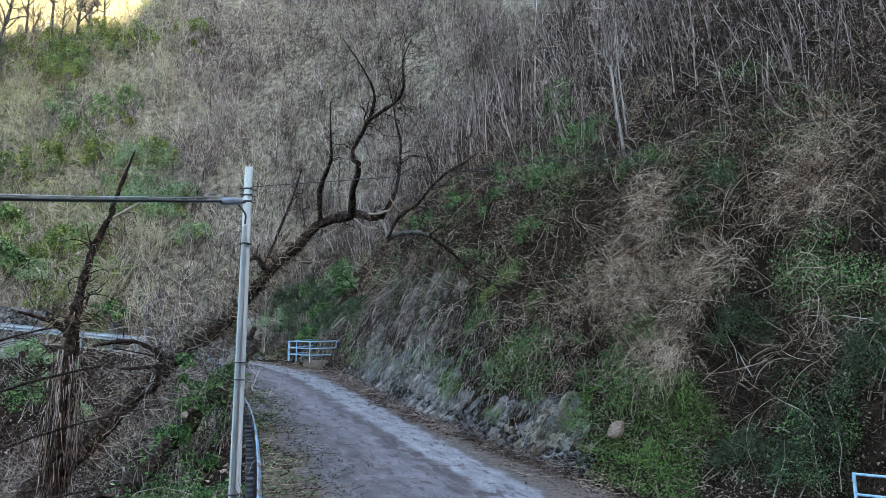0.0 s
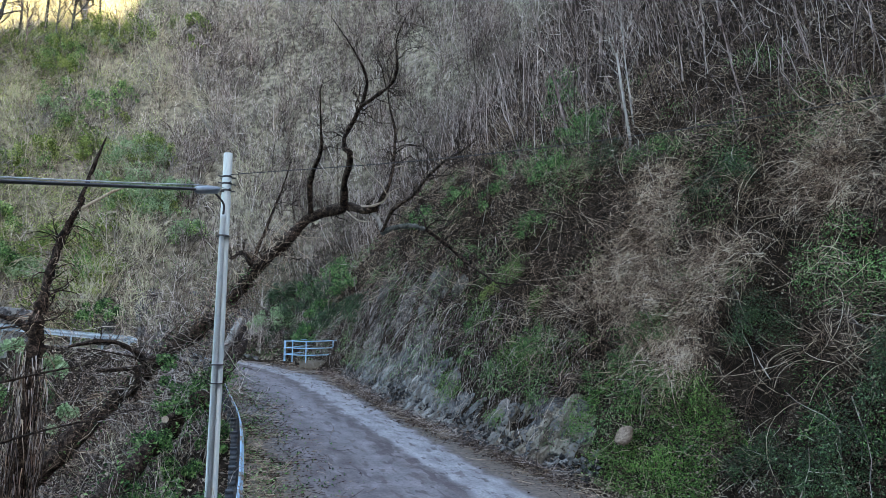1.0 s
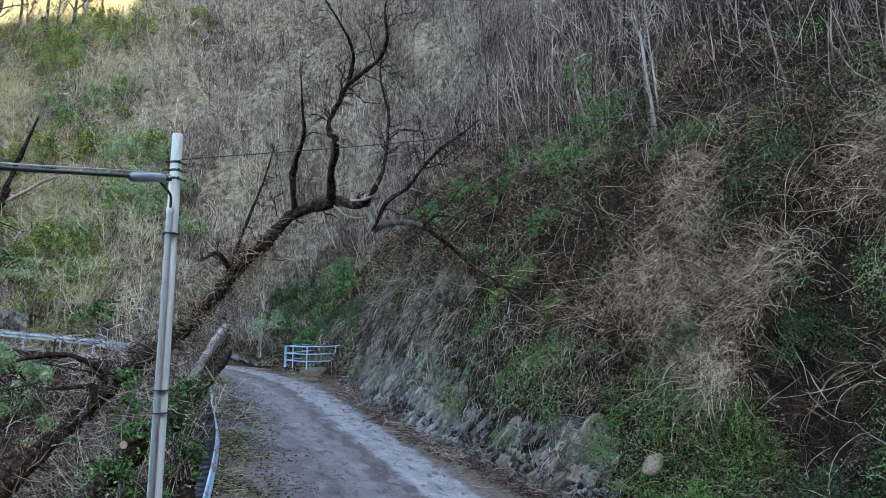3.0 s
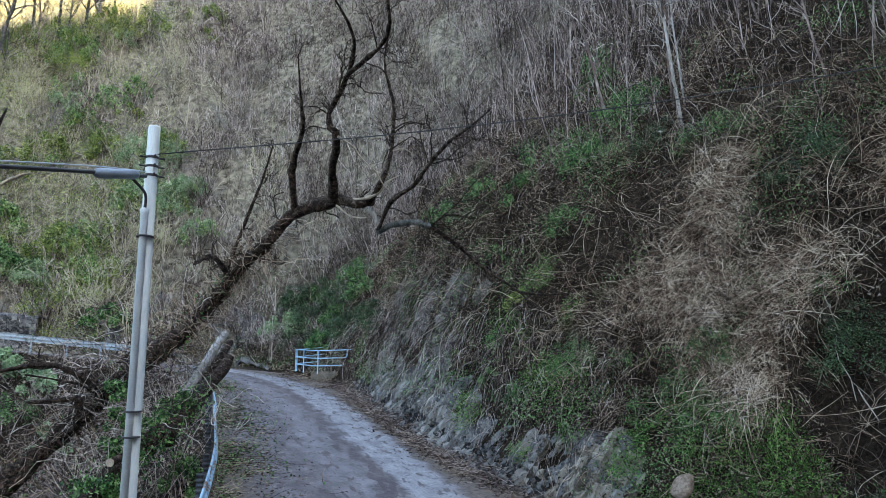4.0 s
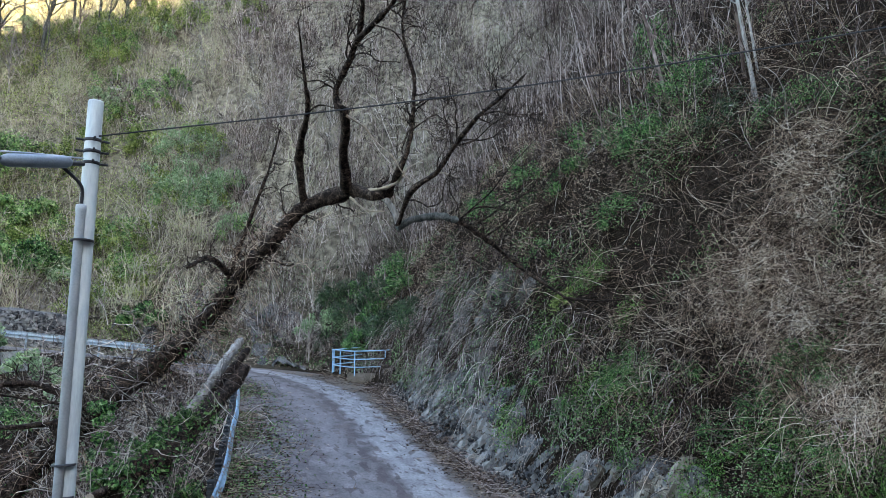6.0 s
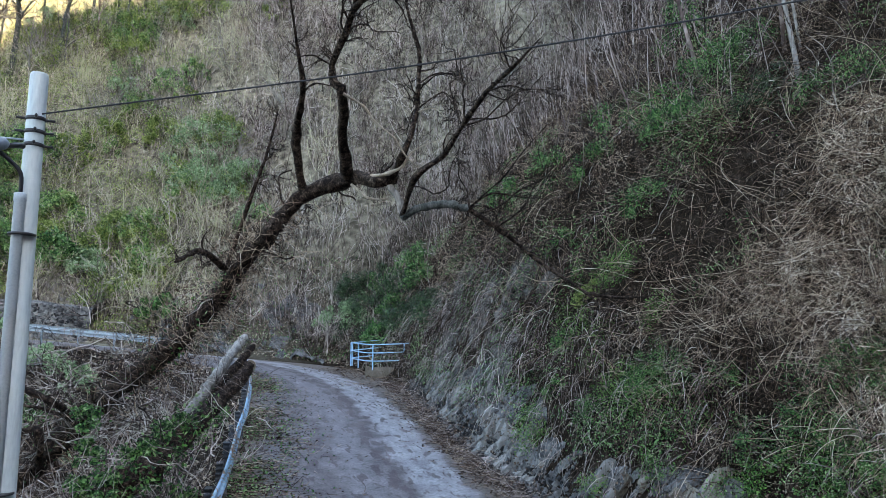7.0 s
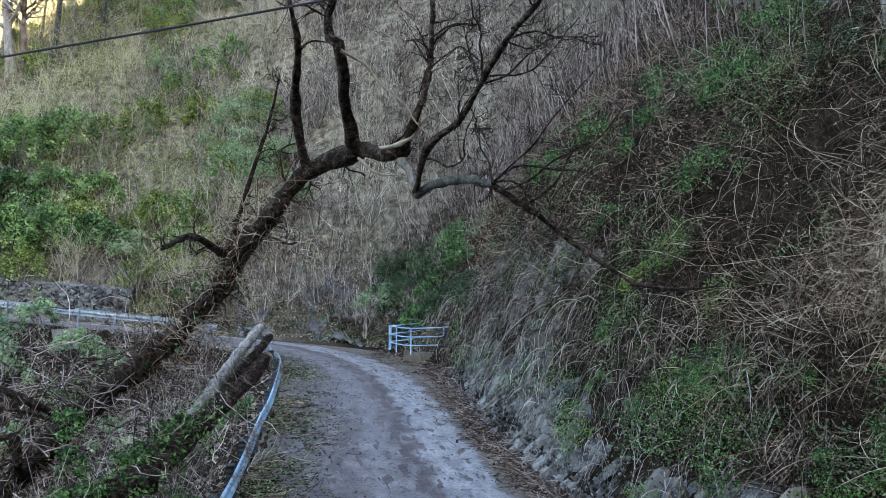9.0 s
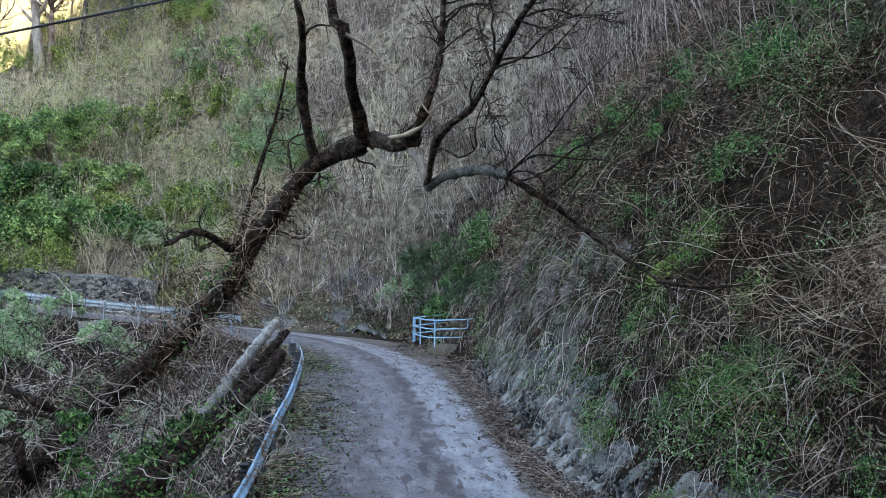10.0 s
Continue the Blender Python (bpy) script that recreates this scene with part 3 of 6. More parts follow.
def zone(P, spots):
    """1 inside the spots, fading unevenly to 0 outside."""
    y, z = P[:, 1] + 1.2 * fbm(P[:, 1] * 1.3, P[:, 2] * 1.3, 61), P[:, 2] + 1.2 * fbm(P[:, 1] * 1.3, P[:, 2] * 1.3, 62)
    d = np.min([((y - a) / c) ** 2 + ((z - b) / h) ** 2 for a, b, c, h in spots], axis=0)
    return np.clip(1.7 - 0.9 * d, 0, 1)


# canes that spring from the bank, bend each its own way and tangle with their neighbours
def canes(name, n, s0, s1, e0, e1, length, mat, label, r0=0.0035, r1=0.007, k=8, bold=0.0, clump=-9.0, seed=19, fall=(-0.7, 1.5), curl=1.7, lift=0.8, root=0.05, only=None, thin=0.75):
    P, i, e = bank(int(n * 1.2), s0, s1, e0, e1)
    keep = fbm(P[:, 1] * 0.55, P[:, 2] * 0.6, seed) + rng.normal(0, 0.05, len(P)) > clump
    keep &= rng.random(len(P)) > thin * zone(P, BARE)
    if only:
        keep &= rng.random(len(P)) < zone(P, only)
    P, i = P[keep][:n], i[keep][:n]
    n = len(P)
    out, along = slope_out(i), np.concatenate([TAN[i], np.zeros((n, 1))], axis=1)
    comb = 3.5 * fbm(P[:, 1] * 0.6 + 7, P[:, 2] * 0.6, seed + 40)[:, None] + rng.normal(0, 0.9, (n, 1))
    d = unit(out * rng.uniform(0.1, 0.9, (n, 1)) + np.array([0, 0, 1]) * rng.uniform(-0.7, lift, (n, 1)) + along * comb)
    axis, pull = rng.normal(0, curl, (n, 3)) / (k - 1), np.array([0, 0, -1.0]) * rng.uniform(*fall, (n, 1)) / (k - 1)
    step = (length * rng.uniform(0.25, 1.1, n) / (k - 1))[:, None]
    C = np.empty((n, k, 3))
    C[:, 0] = P + out * root + rng.normal(0, 0.05, (n, 3))
    for j in range(1, k):
        d = unit(d + np.cross(axis, d) + pull + rng.normal(0, 0.06, (n, 3)))
        C[:, j] = C[:, j - 1] + d * step
    R = taper(r0 + (r1 - r0) * rng.random(n) ** 2, k, 0.4)
    m = int(n * bold)
    pieces = [ribbons(C[m:], R[m:])] + ([tubes(C[:m], R[:m])] if m else [])
    add_stuff(name, np_mesh(name, *join(pieces), mat), label, "brambles")


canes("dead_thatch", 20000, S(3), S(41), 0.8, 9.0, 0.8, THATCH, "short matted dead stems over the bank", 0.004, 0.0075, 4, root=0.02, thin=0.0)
canes("near_thatch", 13000, S(8), S(22), 0.9, 6.0, 0.8, THATCH, "short dead stems, darkened as if shaded, matted over the near bank", 0.0025, 0.0055, 4, root=0.03, clump=-0.2, seed=71, thin=0.35)
canes("bank_tangle", 8000, S(3), S(40), 1.3, 8.0, 1.5, CANE, "dark brown dead stems matted over the bank", 0.003, 0.006, 8, clump=-0.2, seed=23, thin=0.45)
# near-black stems that paint the shade of the hollows
canes("dark_tangle", 4200, S(9), S(26), 1.4, 6.5, 1.3, THATCH, "dead stems coloured dark for the shade in the bank's hollows", 0.003, 0.007, 8, seed=83, thin=0.0)
canes("bramble_mounds", 12000, S(10), S(39), 1.7, 6.5, 1.7, CANE, "tangled dry tan bramble canes over the cut bank", 0.0033, 0.0065, 8, 0.06, clump=0.02, seed=19)
canes("near_brambles", 7000, S(7), S(20), 1.4, 5.2, 1.5, CANE, "dense brown brambles over the near bank", 0.003, 0.0055, 8, 0.04, clump=0.0, seed=29)
canes("bramble_drift", 30000, S(10), S(19.5), 0.9, 5.4, 1.3, TANCANE, "drifts of pale tan bramble canes on the bank", 0.003, 0.0055, 8, 0.06, seed=47, fall=(0.2, 2.6), only=DRIFT)
canes("long_canes", 200, S(9), S(27), 1.2, 4.4, 2.8, TANCANE, "long pale bramble canes arching over the bank", 0.004, 0.0075, 14, 1.0, fall=(0.3, 2.4), curl=1.2)
canes("bramble_thicket", 4200, S(5), S(41), 5.0, 13, 1.6, CANE, "brown dead stems arching over the slope", 0.005, 0.008, 7, clump=-0.02, seed=53)
canes("bend_brambles", 5200, S(37.5), ARC[318], 0.4, 6.0, 1.4, THATCH, "dead brambles on the slope at the bend", 0.006, 0.011, 6, clump=-0.1, seed=59)

# roots and dead creepers that hang down the rock
P0, i, e = bank(4200, S(17), S(38), 0.5, 1.8)
n = len(P0)
C = strands(P0 + slope_out(i) * rng.uniform(0.05, 0.25, (n, 1)) + np.array([0, 0, 0.25]), slope_out(i) * 0.25 + rng.normal(0, 0.3, (n, 3)), rng.uniform(0.2, 1.2, n), 6, 0.14, np.array([0, 0, -2.6]))
R = taper(rng.uniform(0.003, 0.006, n), 6, 0.4)
add_stuff("hanging_creepers", np_mesh("hanging_creepers", *ribbons(C[::3], R[::3]), WHIP), "grey dead creepers hanging down the rock", "creepers")
add_stuff("hanging_roots", np_mesh("hanging_roots", *ribbons(C[1::3], R[1::3]), MAUVE), "brown roots hanging down the rock", "creepers")

P0, i, e = bank(2600, S(22.5), S(35), 1.3, 2.6)
n = len(P0)
C = strands(P0 + slope_out(i) * rng.uniform(0.08, 0.3, (n, 1)), slope_out(i) * 0.5 + rng.normal(0, 0.35, (n, 3)), rng.uniform(0.3, 1.2, n), 8, 0.16, np.array([0, 0, -2.2]))
R = taper(0.0025 + 0.007 * rng.random(n) ** 3, 8, 0.4)
add_stuff("root_curtain", np_mesh("root_curtain", *ribbons(C[:900], R[:900]), MAUVE), "grey-brown roots hanging over the earthy rock", "creepers")
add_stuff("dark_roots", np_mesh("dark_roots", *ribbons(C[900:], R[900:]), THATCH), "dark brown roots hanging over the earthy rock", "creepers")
P, i, e = bank(16000, S(22), S(35), 0.7, 2.7)
k = fbm(P[:, 1] * 0.9, P[:, 2] * 0.9, 37) + rng.normal(0, 0.06, len(P)) > 0.04
P, i = P[k], i[k]
add_stuff("root_ivy", np_mesh("root_ivy", *leaves(P + slope_out(i) * 0.16 + rng.normal(0, 0.09, P.shape), rng.uniform(0.02, 0.042, len(P)), 0.5, slope_out(i) * 0.6), IVY, False), "ivy leaves among the roots on the rock", "ivy")

# bare saplings and shoots on the slope above
P0, i, e = bank(4200, S(2), S(42), 4.0, 34)
n = len(P0)
C = strands(P0, np.array([0, 0, 1.0]) + slope_out(i) * 0.12 + rng.normal(0, 0.17, (n, 3)), rng.uniform(0.9, 5.0, n), 6, 0.09, np.array([0, 0, 0.25]))
R = taper(rng.uniform(0.006, 0.011, n) + 0.02 * rng.random(n) ** 5, 6, 0.25)
C2, R2 = kids(C, R, 14000, 1.1, 0.7, 4, 0.2, (0, 0, 0.5), 0.15)
C3, R3 = kids(C2, R2, 11000, 0.45, 0.8, 3, 0.2, (0, 0, 0.3), 0.2)
add_stuff("bare_saplings", np_mesh("bare_saplings", *join([ribbons(C, R), ribbons(C2, np.maximum(R2, 0.006)), ribbons(C3, np.maximum(R3, 0.005))]), MAUVE), "dense bare grey saplings and shoots on the slope", "saplings")

# the same on the slope past the bend
def field(n, x0=-19, x1=26, y0=40, y1=74, e_min=0.8):
    """Points spread evenly in plan over the slope past the bend."""
    x, y = rng.uniform(x0, x1, n), rng.uniform(y0, y1, n)
    li, d = lateral(x, y)
    k = d > LINE[li, 4] + e_min
    x, y = x[k], y[k]
    return np.stack([x, y, height(x, y)], 1)


def bare_bush(stems, shoots, twigs, spread):
    """A leafless bush one metre high: stems, shoots and twigs."""
    P = strands(rng.normal(0, 0.06, (stems, 3)) * np.array([1, 1, 0]), np.array([0, 0, 1.0]) + rng.normal(0, spread, (stems, 3)), rng.uniform(0.6, 1.15, stems), 6, 0.13, (0, 0, 0.15))
    R = taper(rng.uniform(0.005, 0.008, stems), 6, 0.35)
    K, KR = kids(P, R, shoots, 0.5, 0.75, 4, 0.22, (0, 0, 0.3), 0.15)
    T, TR = kids(K, KR, twigs, 0.26, 0.8, 3, 0.22, (0, 0, 0.2), 0.1)
    return join([ribbons(P, R), ribbons(K, np.maximum(KR, 0.0038)), ribbons(T, np.maximum(TR, 0.0033))])


def planted(kinds, P, sizes):
    """Bushes of several kinds set out over the points P, each turned and scaled on its own."""
    pieces = []
    which = rng.integers(0, len(kinds), len(P))
    for q, (V, F) in enumerate(kinds):
        at = np.flatnonzero(which == q)
        a, z = rng.uniform(0, 6.28, len(at)), sizes[at]
        x = (V[None, :, 0] * np.cos(a)[:, None] - V[None, :, 1] * np.sin(a)[:, None]) * z[:, None]
        y = (V[None, :, 0] * np.sin(a)[:, None] + V[None, :, 1] * np.cos(a)[:, None]) * z[:, None]
        W = np.stack([x, y, V[None, :, 2] * z[:, None]], -1) + P[at][:, None, :]
        pieces.append((W.reshape(-1, 3), (F[None] + len(V) * np.arange(len(at))[:, None, None]).reshape(-1, 4)))
    return join(pieces)


BUSHES = [bare_bush(7, 24, 44, sp) for sp in (0.3, 0.45, 0.3, 0.6, 0.4, 0.22)]
P0 = field(1750, e_min=1.0)
P0 = P0[fbm(P0[:, 0] * 0.25, P0[:, 1] * 0.25, 37) + rng.normal(0, 0.05, len(P0)) > -0.2]
tone = P0[:, 0] * 0.035 + 1.6 * fbm(P0[:, 0] * 0.3, P0[:, 1] * 0.3, 33) + rng.normal(0, 0.08, len(P0))
sizes = rng.uniform(1.2, 3.4, len(P0)) * np.clip((P0[:, 1] - 38) / 8, 0.4, 1)
for name, sel, mat, label in (("bare_thicket", tone < 0.0, STALK, "pale bare thicket on the far slope"), ("brown_thicket", (tone >= 0.0) & (tone < 0.28), WHIP, "brown-grey leafless thicket above the bend"),
                              ("dark_thicket", tone >= 0.28, MAUVE, "dark brown leafless thicket above the bend")):
    add_stuff(name, np_mesh(name, *planted(BUSHES, P0[sel], sizes[sel]), mat), label, "thicket")
P0 = field(16000, e_min=0.3)
n = len(P0)
C = strands(P0 + np.array([0, 0, 0.1]), rng.normal(0, 1, (n, 3)) + np.array([0, -0.3, 0.5]), rng.uniform(0.3, 1.3, n), 3, 0.3)
R = taper(rng.uniform(0.007, 0.014, n), 3, 0.5)
far = rng.random(n) < 0.5
add_stuff("dark_far_twigs", np_mesh("dark_far_twigs", *ribbons(C[far], R[far]), THATCH), "dark low twigs over the far slope", "twigs")
add_stuff("pale_far_twigs", np_mesh("pale_far_twigs", *ribbons(C[~far], R[~far]), WHIP), "pale low twigs over the far slope", "twigs")
P0 = field(6500, e_min=1.5)
n = len(P0)
C = strands(P0, np.array([0, 0, 1.0]) + rng.normal(0, 0.2, (n, 3)), rng.uniform(0.8, 4.5, n), 5, 0.09, np.array([0, 0, 0.3]))
R = taper(rng.uniform(0.007, 0.013, n) + 0.02 * rng.random(n) ** 5, 5, 0.35)
west = P0[:, 0] + 6 * fbm(P0[:, 0] * 0.2, P0[:, 1] * 0.2, 33) < 1.0
west &= rng.random(n) < 0.38
for name, sel, mat, label in (("pale_shoots", west, STALK, "thin pale upright shoots on the far slope"), ("brown_shoots", P0[:, 0] > 0, MAUVE, "thin bare brown shoots above the bend")):
    C2, R2 = kids(C[sel], R[sel], int(sel.sum()) * 2, 0.9, 0.6, 3, 0.2, (0, 0, 0.6), 0.2)
    add_stuff(name, np_mesh(name, *join([ribbons(C[sel], R[sel]), ribbons(C2, np.maximum(R2, 0.007))]), mat), label, "saplings")

# low dry twigs on all the slopes
P0, i, e = bank(8000, S(4), S(42), 3.5, 24)
n = len(P0)
C = strands(P0, np.array([0, 0, 0.8]) + slope_out(i) * 0.3 + rng.normal(0, 0.6, (n, 3)), rng.uniform(0.3, 1.2, n), 4, 0.25, np.array([0, 0, -0.5]))
add_stuff("dry_twigs", np_mesh("dry_twigs", *ribbons(C, taper(rng.uniform(0.005, 0.009, n), 4, 0.4)), MAUVE), "dry brown twigs and stalks on the slope", "twigs")

# brush in the gully below the road
n = 3000
x, y = rng.uniform(-10, 2.6, n), rng.uniform(13, 43, n)
li, d = lateral(x, y)
keep = (d < -LINE[li, 3] - 0.3) & ((np.abs(y - 17.6) > 3.6) | (x < -4.5) | (rng.random(n) < 0.08)) & ((y < 37) | (rng.random(n) < 0.4))
x, y = x[keep], y[keep]; n = len(x)
P0 = np.stack([x, y, height(x, y)], 1)
C = strands(P0, np.array([0, 0, 0.9]) + rng.normal(0, 0.5, (n, 3)), rng.uniform(0.5, 2.2, n), 6, 0.16, np.array([0, 0, -0.4]))
R = taper(rng.uniform(0.004, 0.012, n), 6, 0.3)
C2, R2 = kids(C, R, 9000, 0.9, 0.7, 3, 0.2, (0, 0, 0.0), 0.2)
add_stuff("gully_brush", np_mesh("gully_brush", *join([ribbons(C, R), ribbons(C2, np.maximum(R2, 0.004))]), MAUVE), "grey-brown dead brush filling the gully", "brush")

n = 1300
sel = rng.integers(0, len(P0), n)
C = strands(P0[sel] + rng.normal(0, 0.3, (n, 3)) * np.array([1, 1, 0.3]), np.array([0, 0, 0.7]) + rng.normal(0, 0.7, (n, 3)), rng.uniform(0.6, 2.4, n), 6, 0.25, np.array([0, 0, -0.8]))
add_stuff("gully_stalks", np_mesh("gully_stalks", *ribbons(C, taper(rng.uniform(0.003, 0.008, n), 6, 0.4)), STALK), "pale dry stalks among the gully brush", "brush")

# pile of broken branches round the fallen trunk
n = 400
c = spline([(0.5, 20.8, 4.0), (0.9, 20.4, 4.1), (1.5, 21.0, 4.4), (1.6, 22.0, 4.6), (1.0, 23.5, 3.9)], 400)[rng.integers(0, 400, n)]
st = c + rng.normal(0, 1, (n, 3)) * np.array([0.75, 1.1, 0.75])
gz = height(st[:, 0], st[:, 1])
st[:, 2] = np.maximum(st[:, 2], gz + 0.05)
C = strands(st, rng.normal(0, 1, (n, 3)) * np.array([1, 1, 0.7]), rng.uniform(0.4, 1.9, n), 7, 0.33, np.array([0, 0, 0.1]))
R = taper(rng.uniform(0.004, 0.009, n) + 0.014 * rng.random(n) ** 5, 7, 0.35)
C2, R2 = kids(C, R, 1500, 0.6, 0.9, 3, 0.3, (0, 0, 0.1), 0.2)
add_stuff("brush_pile", np_mesh("brush_pile", *join([tubes(C, R), ribbons(C2, np.maximum(R2, 0.003))]), WHIP), "pile of broken twisted branches beside the road", "brushwood")

# leaf litter
P0, i, e = bank(13000, S(6), S(42), 0.1, 14)
P1 = field(7000)
x, y = rng.uniform(-8, 3, 14000), rng.uniform(12, 42, 14000)
P2 = np.stack([x, y, height(x, y)], 1)
add_stuff("leaf_litter", np_mesh("leaf_litter", *leaves(P0 + np.array([0, 0, 0.02]), rng.uniform(0.025, 0.06, len(P0)), 0.6), LITTER, False), "brown fallen leaves over the bank", "leaf litter")
allp = np.concatenate([P1, P2])
sz = np.concatenate([rng.uniform(0.05, 0.11, len(P1)), rng.uniform(0.035, 0.08, len(P2))])
add_stuff("dry_litter", np_mesh("dry_litter", *leaves(allp + np.array([0, 0, 0.03]), sz, 0.7, small=True), DRYLEAF, False), "pale dry leaves over the gully and far slope", "leaf litter")

# small leaves among the canes: dark ivy, light green creeper and dead brown leaves
def scatter(name, mat, n, s0, s1, e0, e1, size, seed, freq, thr, depth, label, category):
    if s1 > ARC[330]:
        P = field(n)
        i = lateral(P[:, 0], P[:, 1])[0]
    else:
        P, i, e = bank(n, s0, s1, e0, e1)
    if mat in (STRAW, OLIVE):
        west = P[:, 0] < 2 - 5 * rng.random(len(P))
        P, i = P[west], i[west]
    k = fbm(P[:, 1] * freq, P[:, 2] * freq + P[:, 0] * freq * 0.5, seed) > thr
    if name == "bank_ivy":
        k &= (P[:, 1] < 23) | (P[:, 2] > 7.0) | (rng.random(len(P)) < 0.25)
    k &= rng.random(len(P)) > 0.85 * zone(P, BARE)
    if name == "bank_ivy":
        k &= (P[:, 2] < 7.5) | (rng.random(len(P)) < 0.5)
    P, i = P[k], i[k]
    P = P + slope_out(i) * rng.uniform(0.0, depth, (len(P), 1)) + np.array([0, 0, 1]) * rng.uniform(0, depth * 0.6, (len(P), 1)) + rng.normal(0, 0.04, P.shape)
    add_stuff(name, np_mesh(name, *leaves(P, rng.uniform(size * 0.5, size * 1.2, len(P)), 0.3, slope_out(i) * 0.8, mat in (OLIVE, STRAW, LITTER)), mat, False), label, category)


scatter("bank_ivy", IVY, 340000, S(6), S(40), 0.5, 7.5, 0.028, 101, 0.55, 0.13, 0.35, "dark green ivy trailing over the bank", "ivy")
scatter("near_ivy", IVY, 60000, S(7), S(15), 0.8, 5.0, 0.025, 105, 0.5, 0.13, 0.4, "dark ivy leaves over the near bank", "ivy")
scatter("rock_creeper", IVY, 22000, S(16), S(35), 0.45, 1.3, 0.026, 141, 0.9, 0.1, 0.3, "small ivy leaves hanging over the rock", "ivy")
scatter("bank_creeper", GRASS, 90000, S(13), S(23.5), 0.5, 2.4, 0.026, 131, 0.7, 0.12, 0.25, "bright green creeper leaves low on the bank", "creeper")
scatter("dead_leaves", LITTER, 52000, S(6), S(40), 0.3, 8.0, 0.035, 151, 0.5, -0.12, 0.3, "curled brown leaves caught among the canes", "leaf litter")
scatter("slope_leaves", LITTER, 22000, S(6), S(40), 7.0, 22.0, 0.06, 161, 0.3, -0.2, 0.25, "brown fallen leaves on the upper slope", "leaf litter")
scatter("far_grass", STRAW, 50000, S(41), ARC[385], 1.0, 30.0, 0.05, 171, 0.3, 0.03, 0.6, "pale dry grass and weeds on the far slope", "grass")
scatter("far_green", OLIVE, 420000, S(40), ARC[385], 1.0, 30.0, 0.045, 181, 0.3, -0.09, 1.5, "yellow-green leaves in patches on the far slope", "undergrowth")

P, i, e = bank(30000, S(37), ARC[318], 0.2, 5.0)
add_stuff("bend_litter", np_mesh("bend_litter", *leaves(P[:16000] + np.array([0, 0, 0.04]), rng.uniform(0.03, 0.075, 16000), 0.5), DRYLEAF, False), "dry leaves below the slope at the bend", "leaf litter")
P, i = P[16000:], i[16000:]
k = fbm(P[:, 0] * 0.5, P[:, 1] * 0.5 + P[:, 2] * 0.4, 55) > -0.03
P, i = P[k], i[k]
add_stuff("bend_leaves", np_mesh("bend_leaves", *leaves(P + np.array([0, 0, 0.12]) + rng.normal(0, 0.1, P.shape), rng.uniform(0.03, 0.06, len(P)), 0.4, slope_out(i) * 0.6), IVY, False), "ivy creeping over the slope at the bend", "ivy")

# verge debris: leaves and broken twigs along both edges of the road
n = 36000
sv = rng.uniform(S(8), S(39), n)
i = np.searchsorted(ARC, sv).clip(0, 419)
side = rng.random(n) < 0.4
off = np.where(side, LINE[i, 4] - np.abs(rng.normal(0, 1, n)) * np.interp(sv, [S(30), S(35)], [0.6, 1.3]) + 0.3, -LINE[i, 3] + np.abs(rng.normal(0, 0.95, n)) - 0.1)
x, y = beside(sv, off)
Z = np.maximum(height(x, y), LINE[i, 2] - 0.02) + 0.035
P0 = np.stack([x, y, Z], 1)
k = (fbm(x * 0.8, y * 0.8, 66) > -0.05) | (rng.random(n) < 0.25)
P0, off, n = P0[k], off[k], int(k.sum())
add_stuff("verge_leaves", np_mesh("verge_leaves", *leaves(P0, rng.uniform(0.015, 0.045, n), 1.2, small=True), LITTER, False), "fallen leaves along the road's edges", "leaf litter")
gv = P0[(off < -0.5) & (rng.random(n) < 0.28)]
add_stuff("verge_weeds", np_mesh("verge_weeds", *leaves(gv + np.array([0, 0, 0.03]), rng.uniform(0.018, 0.05, len(gv)), 0.8), IVY, False), "green weeds and leaves along the rail side of the road", "weeds")
m = 4600
sel = rng.integers(0, n, m)
d = rng.normal(0, 1, (m, 3)) * np.array([1, 1, 0.18])
C = strands(P0[sel] + np.array([0, 0, 0.03]), d, rng.uniform(0.1, 0.55, m), 3, 0.2)
C[:, :, 2] = np.maximum(C[:, :, 2], P0[sel][:, None, 2])
add_stuff("verge_twigs", np_mesh("verge_twigs", *tubes(C, taper(rng.uniform(0.003, 0.007, m), 3, 0.5)), CANE), "broken dry twigs along the road's edges", "twigs")


# talus of twigs, leaves and soil between the rock and the road
n = 9000
sv = rng.uniform(S(15.5), S(35), n)
i = np.searchsorted(ARC, sv).clip(0, 419)
x, y = beside(sv, LINE[i, 4] + rng.uniform(-0.75, 0.4, n) * rng.random(n) ** 0.4)
P0 = np.stack([x, y, np.maximum(height(x, y), LINE[i, 2]) + rng.uniform(0.02, 0.1, n)], 1)
add_stuff("talus_leaves", np_mesh("talus_leaves", *leaves(P0, rng.uniform(0.015, 0.04, n), 0.9, small=True), LITTER, False), "fallen leaves heaped along the foot of the rock", "leaf litter")
C = strands(P0[:3600], rng.normal(0, 1, (3600, 3)) * np.array([1, 1, 0.3]), rng.uniform(0.15, 0.8, 3600), 5, 0.15)
C[:, :, 2] = np.maximum(C[:, :, 2], P0[:3600, None, 2] - 0.02)
add_stuff("talus_twigs", np_mesh("talus_twigs", *ribbons(C, taper(rng.uniform(0.003, 0.006, 3600), 5, 0.5)), MAUVE), "broken twigs heaped along the foot of the rock", "twigs")

